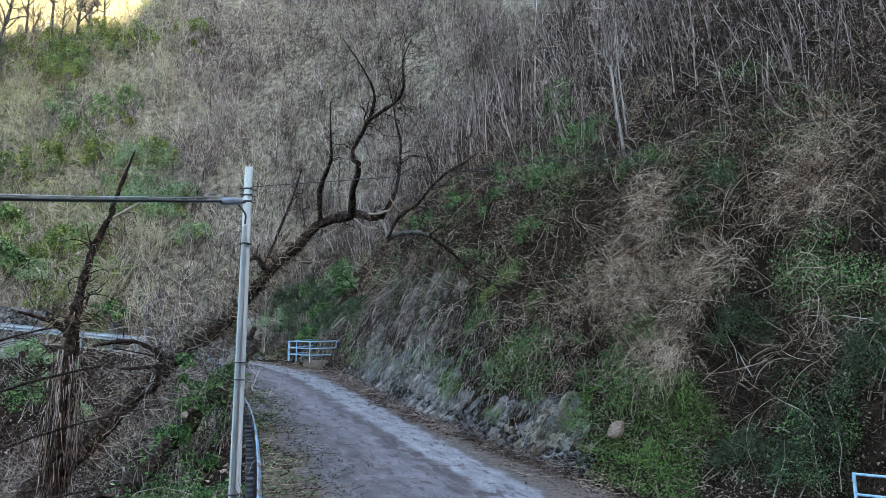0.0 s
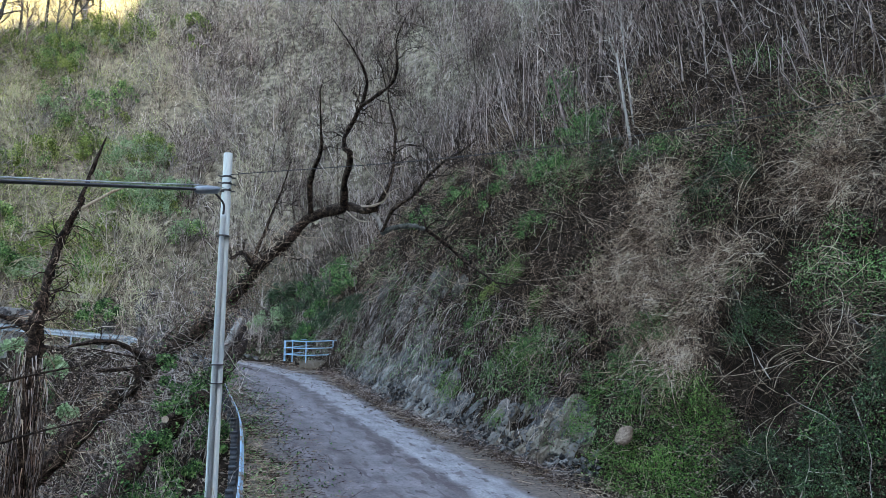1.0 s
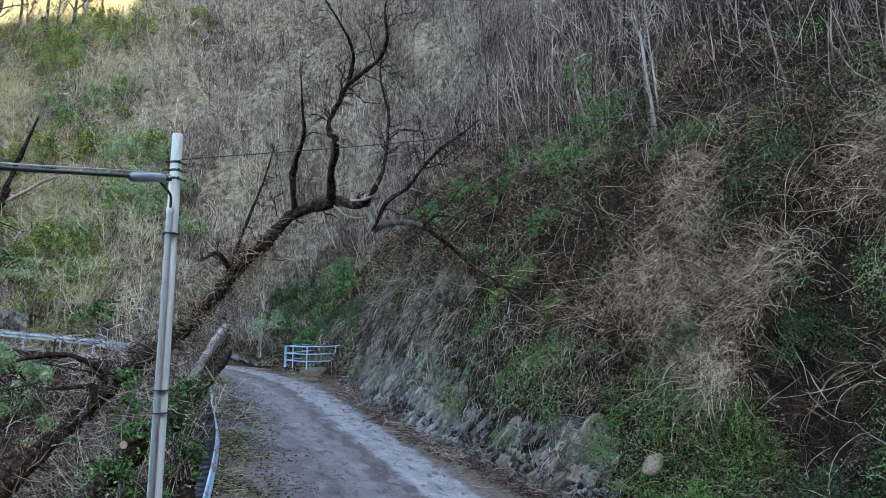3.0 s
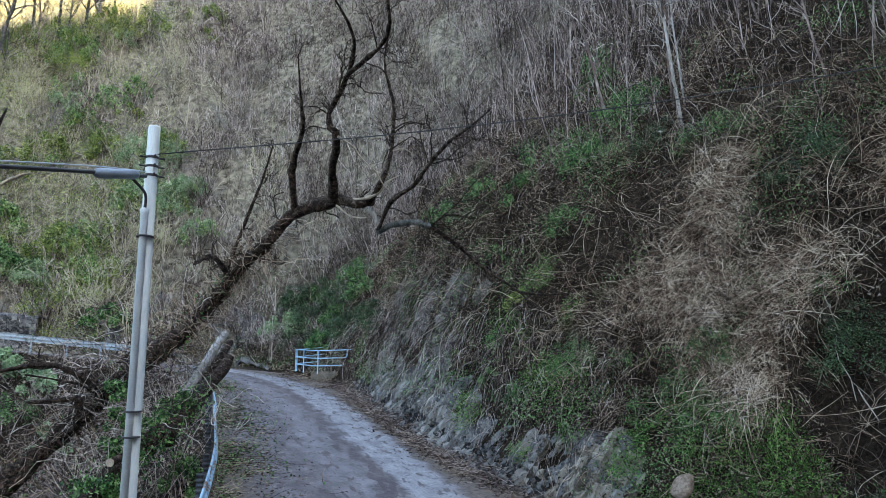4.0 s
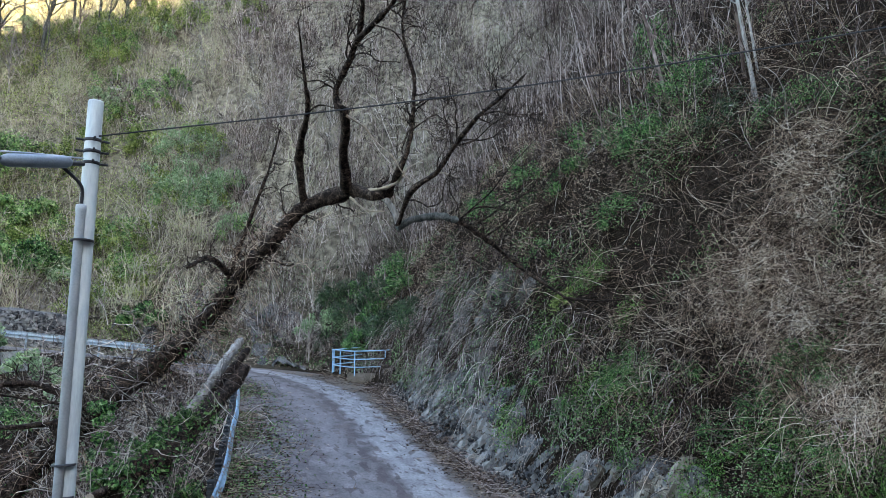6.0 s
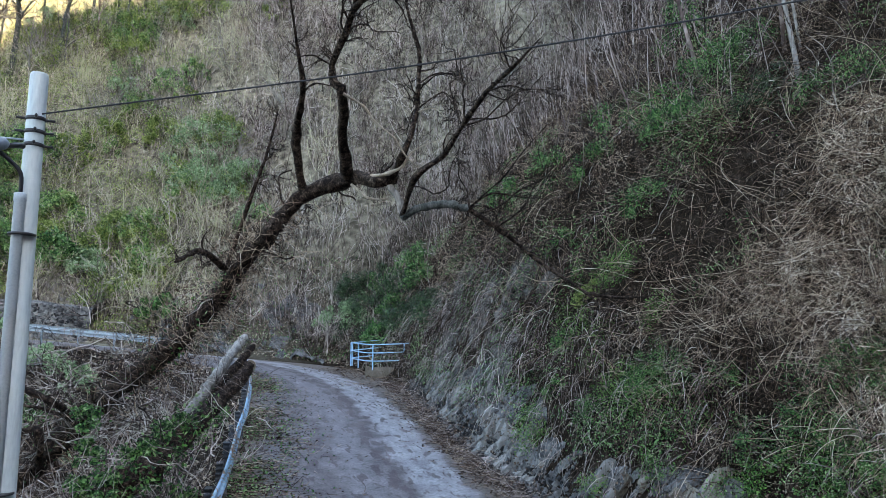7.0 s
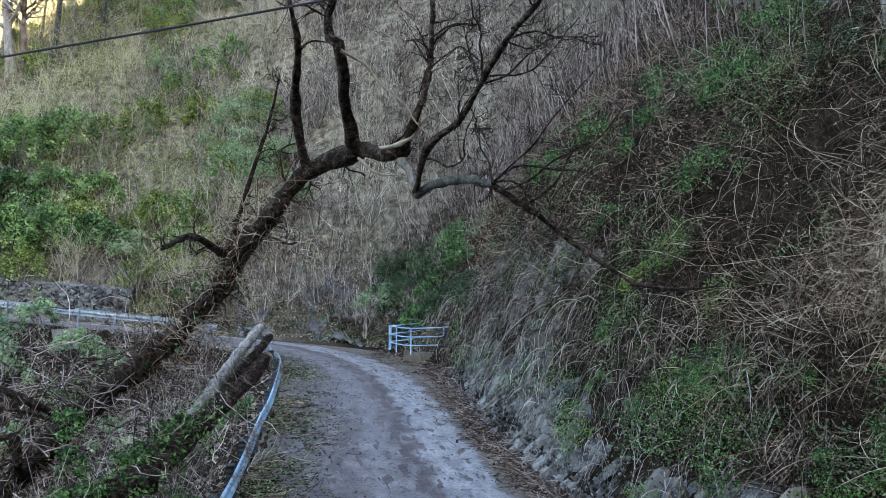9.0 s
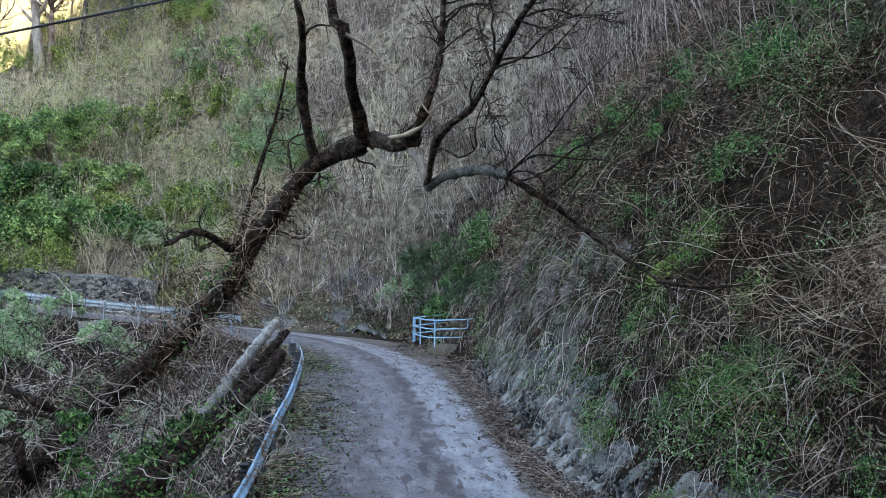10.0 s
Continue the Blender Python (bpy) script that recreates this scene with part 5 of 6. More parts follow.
cable("drop_cable", [(-0.04, -0.095, 6.76 - zp), (-0.05, -0.14, 6.95 - zp), (-0.2, -0.25, 7.1 - zp), (-0.25, -0.35, 7.16 - zp)], 0.018, RUBBER, "black cable from duct to joint", pole)
thick = tagged(cable("overhead_cable", [(1.6, 13.5, 7.19), (1.1, 12.65, 6.97), (0.1, 10.9, 6.49), (-1.6, 8.1, 5.73), (-3.8, 4.4, 4.85), (-11, -8, 3.4)], 0.023, RUBBER, ""), "thick black overhead telephone cable", "cable")
bm = lathe([(0.02, 0), (0.05, 0.04), (0.062, 0.09), (0.062, 0.75), (0.05, 0.8), (0.02, 0.86)], 18)
jo = part("cable_joint", bm_mesh("cable_joint", bm, JOINT), thick, "grey cylindrical cable joint sleeve")
jo.matrix_basis = look((1.52, 13.37, 7.17), (1.1, 12.65, 6.96)) @ pose(0, 0, 0, 180, 0, 0)
cable("lashing", [(1.6, 13.5, 7.25), (1.1, 12.65, 7.04), (0.1, 10.9, 6.54), (-1.6, 8.1, 5.77), (-3.8, 4.4, 4.88)], 0.008, STEEL, "steel carrier wire", thick)
tagged(cable("overhead_wire", [(1.72, 13.52, 7.5), (4.98, 12.24, 7.78), (8.24, 10.96, 8.21), (11.5, 9.67, 8.79), (14.75, 8.39, 9.52), (18.0, 7.11, 10.4)], 0.008, RUBBER, ""), "thin black overhead wire running to the hillside", "cable")

# ---- guard rail along the drop ----
def beam(name, line, mat, parent, label="", tilt=0.0, size=1.0):
    """Two-wave steel beam swept along a line."""
    prof = [(0.0, -0.155), (0.035, -0.13), (0.04, -0.09), (0.035, -0.05), (0.0, -0.025), (0.0, 0.025), (0.035, 0.05), (0.04, 0.09), (0.035, 0.13), (0.0, 0.155)]
    prof = prof + [(a - 0.006, b) for a, b in prof[::-1]]
    prof = [(a * math.cos(tilt) - b * math.sin(tilt), b * math.cos(tilt) + a * math.sin(tilt)) for a, b in prof]
    prof = [(a * size, b * size) for a, b in prof]
    Q = np.asarray(line, float)
    T = np.gradient(Q[:, :2], axis=0); T = unit(T)
    N = np.stack([T[:, 1], -T[:, 0]], 1)
    k = len(prof)
    V = np.concatenate([np.column_stack([Q[:, :2] + N * a, Q[:, 2] + b]) for a, b in prof]).reshape(k, len(Q), 3).transpose(1, 0, 2)
    idx = np.arange(len(Q) * k).reshape(len(Q), k)
    nx = np.roll(idx, -1, axis=1)
    F = np.stack([idx[:-1], nx[:-1], nx[1:], idx[1:]], -1).reshape(-1, 4)
    return part(name, np_mesh(name, V.reshape(-1, 3), F, mat), parent, label)


def post_mesh(h, mat):
    bm = bmesh.new()
    for dx, dy, sx, sy in ((0, 0, 0.006, 0.1), (0.025, 0.05, 0.05, 0.006), (0.025, -0.05, 0.05, 0.006)):
        g = bmesh.ops.create_cube(bm, size=1)["verts"]
        bmesh.ops.scale(bm, verts=g, vec=(sx, sy, h)); bmesh.ops.translate(bm, verts=g, vec=(dx, dy, h / 2))
    return bm_mesh("post", bm, mat, False)


def spacer_mesh(mat):
    bm = bmesh.new()
    rings = []
    for k in range(18):
        a, b = (0.15, 0.075) if k % 4 in (0, 1) else (0.135, 0.062)
        rings.append([bm.verts.new((x * a, y * b, 0.025 * k - 0.28)) for x, y in ((-1, -1), (1, -1), (1, 1), (-1, 1))])
    for lo, hi in zip(rings, rings[1:]):
        for k in range(4):
            bm.faces.new((lo[k], lo[(k + 1) % 4], hi[(k + 1) % 4], hi[k]))
    bm.faces.new(rings[0][::-1]); bm.faces.new(rings[-1])
    return bm_mesh("spacer", bm, mat, False)


def guard_rail(line, height_above, mat, label, group, tilt=0.0, post_mat=STEEL):
    ob = tagged(empty("guard_rail", line[0]), label, "guard rail", group)
    Q = line - line[0]
    beam("beam", Q + np.array([0, 0, height_above - 0.16]), mat, ob, tilt=tilt, size=0.78 if tilt else 1.0)
    d = np.concatenate([[0], np.cumsum(np.linalg.norm(np.diff(line, axis=0), axis=1))])
    pm, spm = post_mesh(height_above + 0.2, post_mat), spacer_mesh(BLOCK)
    for s in np.arange(0.4, d[-1], 1.6):
        p = np.array([np.interp(s, d, Q[:, c]) for c in range(3)])
        j = min(int(np.searchsorted(d, s)), len(Q) - 1)
        t = Q[j] - Q[j - 1]
        po = part("post", pm, ob)
        if tilt:
            sp = part("spacer", spm, ob, "dark ribbed spacer block")
            sp.matrix_basis = Matrix.Translation((*p[:2], p[2] + height_above - 0.24)) @ Matrix.Rotation(math.atan2(t[1], t[0]), 4, "Z") @ Matrix.Translation((0, 0.17, 0.02))
        po.matrix_basis = Matrix.Translation((*p[:2], p[2] - 0.25)) @ Matrix.Rotation(math.atan2(t[1], t[0]), 4, "Z") @ Matrix.Translation((0, 0.07, 0))
    return ob


rl = spline([(1.2, 8, 1.22 - 0.8), (2.03, 13.2, 1.98 - 0.8), (2.6, 17.46, 2.58 - 0.8), (3.0, 21.5, 3.15 - 0.8), (3.12, 25.7, 3.74 - 0.8), (3.22, 28.6, 4.13 - 0.8), (3.15, 33.5, 4.82 - 0.8), (2.6, 36.0, 4.4)], 60)
guard_rail(rl, 0.8, RAILBLUE, "bent rusting blue-grey painted steel guard rail above the drop", "guard rails", 0.3, RUSTY)
fr = spline([(0.2, 39.6, 5.2), (-2.0, 41.2, 5.47), (-6.88, 42.3, 5.96), (-10.7, 43.0, 6.36), (-18, 44.4, 6.95)], 50)
guard_rail(fr, 0.8, PALERAIL, "pale weathered steel guard rail round the far bend", "guard rails", post_mat=PALERAIL)


# ---- blue tube railing on its concrete ledge ----
def railing(points, h, rails, label):
    P = np.array(points, float)
    ob = tagged(empty("tube_railing", P[0]), label, "railing", "tube railings")
    Q = P - P[0]
    for q in Q:
        V, F = tubes(np.array([[[*q[:2], q[2] - 0.1], [*q[:2], q[2] + h * 0.5], [*q[:2], q[2] + h]]]), np.full((1, 3), 0.027), 10)
        part("post", np_mesh("post", V, F, BLUE), ob)
    for f in rails:
        C = spline(Q, 30) + np.array([0, 0, h * f])
        part("rail", np_mesh("rail", *tubes(C[None], np.full((1, 30), 0.022), 8), BLUE), ob)
    return ob


railing([(7.42, 40.1, 4.98), (7.6, 38.8, 4.92), (8.08, 37.7, 4.86), (9.35, 37.25, 4.9), (10.8, 36.6, 5.0)], 0.98, (0.98, 0.62, 0.27), "blue curved tube railing on a low ledge at the bend")
railing([(7.5, 40.25, 5.0), (8.9, 40.3, 5.15), (10.3, 40.0, 5.3)], 0.95, (0.98, 0.62, 0.27), "blue tube railing behind the ledge at the bend")
railing([(10.87, 8.83, 1.45), (11.42, 8.28, 1.4), (12.32, 7.28, 1.3)], 1.0, (0.98, 0.66, 0.33), "blue tube railing beside ivy")
bm = bmesh.new()
bmesh.ops.create_cube(bm, size=1)
bmesh.ops.scale(bm, verts=bm.verts, vec=(3.4, 0.28, 0.5))
bmesh.ops.bevel(bm, geom=bm.edges[:], offset=0.03, segments=2)
ledge = part("ledge", bm_mesh("ledge", bm, CONCRETE, False))
ledge.matrix_basis = pose(9.4, 37.25, 4.62, 0, 0, -24)
tagged(ledge, "weathered concrete culvert ledge under the railing", "ledge", kind="structure")


# ---- rock face at the foot of the bank ----
def slab_mesh(seed):
    """Angular split slab, about 1 long in z."""
    q = random.Random(seed)
    bm = bmesh.new()
    bmesh.ops.create_cube(bm, size=1)
    bmesh.ops.subdivide_edges(bm, edges=bm.edges[:], cuts=1, use_grid_fill=True)
    for v in bm.verts:
        v.co += Vector((q.uniform(-0.16, 0.16), q.uniform(-0.16, 0.16), q.uniform(-0.14, 0.14)))
    return bm_mesh("stone", bm, ROCK, False)


def bed_block(seed):
    """A split block of a bed: unit width and height, its broken front towards -z."""
    q = random.Random(seed)
    bm = bmesh.new()
    bmesh.ops.create_cube(bm, size=1)
    bmesh.ops.subdivide_edges(bm, edges=bm.edges[:], cuts=1, use_grid_fill=True)
    for v in bm.verts:
        front = v.co.z < 0
        k = q.uniform(0.7, 1.05) if front else 1.0
        v.co = Vector((v.co.x * k + q.uniform(-0.12, 0.12), v.co.y * k + q.uniform(-0.1, 0.1), v.co.z + q.uniform(-0.2, 0.2)))
    return bm_mesh("stone", bm, ROCK, False)


slabs, blocks = [slab_mesh(s) for s in range(12)], [bed_block(s) for s in range(16)]
tan_blocks = [b.copy() for b in blocks]
for b in tan_blocks:
    b.materials[0] = TANROCK
face = tagged(empty("rock_face", (9.2, 22, 2.4)), "grey jagged slate rock cut along the road", "rock face", kind="structure")
r = random.Random(5)


def rock_top(y):
    """Height of the bare rock above the road at y."""
    return np.interp(y, [15.4, 16.1, 17.0, 18.6, 20.0, 22.0, 24.0, 28.0, 31.0, 33.6], [0.1, 0.85, 1.35, 1.2, 0.75, 0.65, 0.85, 0.95, 0.8, 0.15])


count = 0
for s in np.arange(S(16.1), S(33.6), 0.23):
    y0 = float(np.interp(s, ARC, LINE[:, 1]))
    h = r.uniform(-0.05, 0.1)
    while h < rock_top(y0) * r.uniform(0.8, 1.15) and count < 300:
        tall = r.uniform(0.22, 0.56)
        sc = s - 0.4 * h + r.uniform(-0.05, 0.05)           # the beds lean back along the road
        j = int(np.searchsorted(ARC, sc))
        hm_ = h + tall * 0.45
        e = float(np.interp(hm_, NEAR_H, NEAR_E)) + 0.17 + 0.14 * (r.random() - 0.5) + 0.12 * math.sin(s * 1.7 + 2 * math.sin(s * 0.6))
        p = LINE[j, :2] + RIGHT[j] * (LINE[j, 4] + e)
        rise = float(np.interp(hm_ + 0.2, NEAR_H, NEAR_E) - np.interp(max(hm_ - 0.2, 0), NEAR_H, NEAR_E)) / 0.4
        inn = Vector((*RIGHT[j], 0))
        up_ = (Vector((0, 0, 1)) + inn * rise - Vector((*TAN[j], 0)) * 0.4).normalized()
        along_ = Vector((*TAN[j], 0))
        back = along_.cross(up_).normalized()
        back = -back if back.dot(inn) < 0 else back
        m3 = Matrix((along_ * r.uniform(0.16, 0.42), up_ * tall * 1.2, back * r.uniform(0.28, 0.42))).transposed()
        ob = part("stone", (tan_blocks if y0 < 19.5 and r.random() < 0.85 else blocks)[r.randrange(16)], face)
        ob.matrix_basis = Matrix.Translation((p[0] - 9.2, p[1] - 22, LINE[j, 2] + hm_ - 2.4)) @ Euler((r.uniform(-0.12, 0.12), r.uniform(-0.12, 0.12), r.uniform(-0.12, 0.12))).to_matrix().to_4x4() @ m3.to_4x4()
        h += tall * r.uniform(0.8, 1.05)
        count += 1

# the rock itself: tilted beds split into blocks
def split_rock(a, b, seed):
    """Offset and tilt of the nearest block, for arrays of bed coordinates."""
    ai, bi = np.floor(a).astype(np.int64), np.floor(b).astype(np.int64)
    best, second, off = np.full(a.shape, 9.0), np.full(a.shape, 9.0), np.zeros(a.shape)

    def hsh(p, q, k):
        v = (p * 73856093 ^ q * 19349663 ^ (seed + k) * 83492791) & 0x7FFFFFFF
        v = ((v ^ (v >> 13)) * 1274126177) & 0x7FFFFFFF
        return ((v ^ (v >> 16)) & 0xFFFF) / 65535.0
    for p in (-1, 0, 1):
        for q in (-1, 0, 1):
            ca, cb = ai + p, bi + q
            da, db = a - (ca + hsh(ca, cb, 1)), b - (cb + hsh(ca, cb, 2))
            dd = da * da + db * db
            o = (hsh(ca, cb, 3) - 0.5) + da * (hsh(ca, cb, 4) - 0.25) * 1.3 + db * (hsh(ca, cb, 5) - 0.5) * 1.1
            second = np.minimum(second, np.maximum(dd, best))
            off, best = np.where(dd < best, o, off), np.minimum(best, dd)
    return off - 0.45 * np.clip(1 - (np.sqrt(second) - np.sqrt(best)) / 0.16, 0, 1)


ss = np.arange(S(16.0), S(34.0), 0.045)
hh = np.linspace(-0.05, 1, 44)
sg, hg = np.meshgrid(ss, hh)
yg = np.interp(ss, ARC, LINE[:, 1])
topline = (rock_top(yg) + 0.5 + 1.3 * np.clip((yg - 20.5) / 2.5, 0, 1) * vnoise(ss * 0.8, ss * 0 + 8.3, 93)) * np.clip((34.0 - yg) / 1.5, 0.05, 1)
hm = hg * topline[None, :]
off = 0.26 * split_rock((sg + 0.7 * hm) / 0.36, (hm - 0.6 * sg) / 1.1, 5) + 0.04 * split_rock((sg + 0.7 * hm) / 0.15, (hm - 0.5 * sg) / 0.34, 8) + 0.008 * fbm(sg * 9, hm * 9, 7)
em = np.interp(hm, NEAR_H, NEAR_E) - 0.04 - 0.7 * off + 0.4 * np.clip((hg - 0.8) / 0.2, 0, 1) ** 2 + 0.25 * (1 - np.clip((yg - 15.9) / 1.2, 0, 1) * np.clip((34.0 - yg) / 1.5, 0, 1))[None, :]
rx_, ry_ = (np.interp(ss, ARC, LINE[:, 0] + RIGHT[:, 0] * LINE[:, 4]), np.interp(ss, ARC, LINE[:, 1] + RIGHT[:, 1] * LINE[:, 4]))
nx_, ny_ = np.interp(ss, ARC, RIGHT[:, 0]), np.interp(ss, ARC, RIGHT[:, 1])
Vr = np.stack([rx_ + nx_ * em - 9.2, ry_ + ny_ * em - 22, np.interp(ss, ARC, LINE[:, 2]) + hm - 2.4], -1)
idr = np.arange(sg.size).reshape(sg.shape)
part("rock", np_mesh("rock", Vr.reshape(-1, 3), np.stack([idr[:-1, :-1], idr[1:, :-1], idr[1:, 1:], idr[:-1, 1:]], -1).reshape(-1, 4), CLIFF, False), face)

# earthy rock that shows between the roots higher up the cut
su, eu = np.meshgrid(np.arange(S(22.2), S(35.5), 0.06), np.linspace(0.55, 2.7, 60))
xu, yu = beside(su, np.interp(su, ARC, LINE[:, 4]) + eu)
zu = height(xu, yu)
edge_u = np.clip((yu - 23.0 + 2.2 * fbm(su * 0.7, zu * 0.9, 34)) / 1.6, 0, 1) * np.clip((35.2 - yu) / 1.5, 0, 1) * np.clip((2.6 - eu) / 0.5, 0, 1)
ou = 0.3 * split_rock(su / 0.42 + 0.25 * zu, zu / 0.8 - 0.5 * su, 35) + 0.07 * split_rock(su / 0.15 + zu, zu / 0.3, 38) + 0.95 * fbm(su * 0.9, zu * 0.7, 33)
pu = (0.035 + 0.6 * ou) * edge_u - 0.25 * (1 - edge_u)
Vu = np.stack([xu - 9.2 - np.interp(su, ARC, RIGHT[:, 0]) * pu, yu - 22 - np.interp(su, ARC, RIGHT[:, 1]) * pu, zu - 2.4 - 0.1 * (1 - edge_u)], -1)
idu = np.arange(su.size).reshape(su.shape)
part("rock", np_mesh("rock", Vu.reshape(-1, 3), np.stack([idu[:-1, :-1], idu[1:, :-1], idu[1:, 1:], idu[:-1, 1:]], -1).reshape(-1, 4), EARTHROCK, False), face, "earthy grey rock between hanging roots")

# bedrock that breaks through the soil round the bend
sb, eb = np.meshgrid(np.arange(S(37.8), ARC[312], 0.11), np.linspace(0.15, 3.8, 40))
xb, yb = beside(sb, np.interp(sb, ARC, LINE[:, 4]) + eb)
ob_ = 0.55 * split_rock(sb / 0.8 + 0.5 * eb, eb / 0.9 - 0.4 * sb, 15) + 0.12 * split_rock(sb / 0.25 + eb, eb / 0.3, 18) - 0.02
Vb = np.stack([xb - 9.2, yb - 22, height(xb, yb) + ob_ - 2.4], -1)
idb = np.arange(sb.size).reshape(sb.shape)
part("rock", np_mesh("rock", Vb.reshape(-1, 3), np.stack([idb[:-1, :-1], idb[1:, :-1], idb[1:, 1:], idb[:-1, 1:]], -1).reshape(-1, 4), CLIFF, False), face)

# broken stone between the slabs and at their foot
n = 1500
Pq, iq, eq = bank(n, S(15.6), S(34), 0.0, 0.5)
box = np.array([(-1, -1, -1), (1, -1, -1), (1, 1, -1), (-1, 1, -1), (-1, -1, 1), (1, -1, 1), (1, 1, 1), (-1, 1, 1)], float)
Vb = box[None] * rng.uniform(0.012, 0.05, (n, 1, 3)) * np.array([1, 1, 1.3]) + rng.normal(0, 0.014, (n, 8, 3))
ca, sa = np.cos(rng.uniform(0, 6.28, n)), np.sin(rng.uniform(0, 6.28, n))
Vb = np.stack([Vb[..., 0] * ca[:, None] - Vb[..., 2] * sa[:, None], Vb[..., 1], Vb[..., 0] * sa[:, None] + Vb[..., 2] * ca[:, None]], -1) + (Pq + slope_out(iq) * 0.1 - np.array([9.2, 22, 2.4]))[:, None, :]
Fb = np.array([(0, 3, 2, 1), (4, 5, 6, 7), (0, 1, 5, 4), (1, 2, 6, 5), (2, 3, 7, 6), (3, 0, 4, 7)])
tagged(part("rubble", np_mesh("rubble", Vb.reshape(-1, 3), (Fb[None] + 8 * np.arange(n)[:, None, None]).reshape(-1, 4), ROCK, False), face), kind="stuff")

bm = bmesh.new()
bmesh.ops.create_icosphere(bm, subdivisions=3, radius=1)
for v in bm.verts:
    v.co += v.co * 0.3 * noise.noise(v.co * 0.9)
bo = part("boulder", bm_mesh("boulder", bm, BOULDER))
bo.matrix_basis = pose(10.75, 15.1, 2.74, 10, 48, 10) @ Matrix.Diagonal((0.15, 0.22, 0.26, 1))
tagged(bo, "smooth tan boulder on the grassy bank", "boulder")

# ---- evergreen bushes, ivy and grass ----
GREEN = "leafy green ivy clump on the bank"
for y, e, sp, cnt, sz in ((9.6, 0.9, (0.9, 0.9, 1.4), 5200, 0.045), (8.2, 1.6, (1.0, 1.0, 1.6), 4200, 0.045), (11.2, 0.9, (0.6, 0.8, 0.9), 2400, 0.04), (12.2, 2.2, (0.8, 1.0, 1.0), 3000, 0.04), (13.6, 3.2, (0.9, 1.0, 0.9), 2400, 0.04),
                          (14.6, 1.2, (0.5, 0.8, 0.5), 1800, 0.034), (15.6, 1.4, (0.5, 0.8, 0.5), 1800, 0.034), (16.6, 1.3, (0.5, 0.8, 0.6), 1800, 0.034), (17.8, 1.7, (0.4, 0.7, 0.5), 1300, 0.034), (19.3, 1.4, (0.5, 0.9, 0.5), 1500, 0.035),
                          (17.0, 4.0, (0.8, 1.6, 0.7), 2600, 0.04), (18.6, 4.0, (0.8, 1.2, 0.9), 2200, 0.04), (20.6, 4.3, (0.7, 0.9, 2.2), 3200, 0.04), (22.0, 4.2, (0.8, 1.3, 1.0), 2600, 0.04), (24.5, 4.0, (0.9, 1.4, 1.2), 2200, 0.045),
                          (21.0, 2.7, (0.6, 1.2, 0.6), 1800, 0.038), (24.2, 2.4, (0.5, 0.9, 0.6), 1200, 0.038), (27.5, 3.4, (0.7, 1.2, 0.9), 1600, 0.045), (31.0, 3.2, (0.8, 1.2, 0.9), 1800, 0.05), (34.5, 1.6, (1.0, 1.4, 1.3), 3800, 0.05),
                          (37.0, 1.6, (1.2, 1.2, 1.5), 4200, 0.055), (39.5, 2.0, (1.2, 1.2, 1.2), 2600, 0.06), (22.5, 1.5, (0.4, 0.7, 0.5), 1000, 0.035),
                          (21.8, 5.2, (1.1, 1.3, 1.1), 4200, 0.042), (20.8, 5.6, (0.9, 1.0, 1.0), 3000, 0.042), (21.2, 3.9, (0.9, 1.2, 0.7), 2600, 0.04), (24.2, 3.4, (0.7, 1.1, 0.8), 2000, 0.042), (19.2, 1.6, (0.5, 0.9, 0.6), 2400, 0.032),
                          (20.6, 1.0, (0.4, 0.7, 0.5), 1800, 0.032), (18.4, 0.9, (0.35, 0.6, 0.4), 1200, 0.03), (17.0, 0.8, (0.35, 0.6, 0.35), 1000, 0.03), (22.4, 1.1, (0.3, 0.5, 0.45), 800, 0.03), (15.0, 1.7, (0.5, 0.8, 0.7), 2600, 0.034), (26.0, 7.5, (1.0, 1.2, 2.2), 3200, 0.06)):
    near = y < 21
    patch("ivy_bush", LAUREL if y < 14.2 or y > 33 or (e > 3.5 and int(y * 10) % 3 == 0) else IVY, on_bank(y, e), sp, int(cnt * (1.9 if near else 1.2) * (0.7 if e > 3.5 else 1)), sz * (0.54 if near else 0.75), GREEN, "bush", hang=0.6)
patch("leafy_shoot", OLIVE, on_bank(22.0, 1.9), (0.4, 0.4, 0.6), 700, 0.035, "yellow-green young shrub on the rock", "shrub")
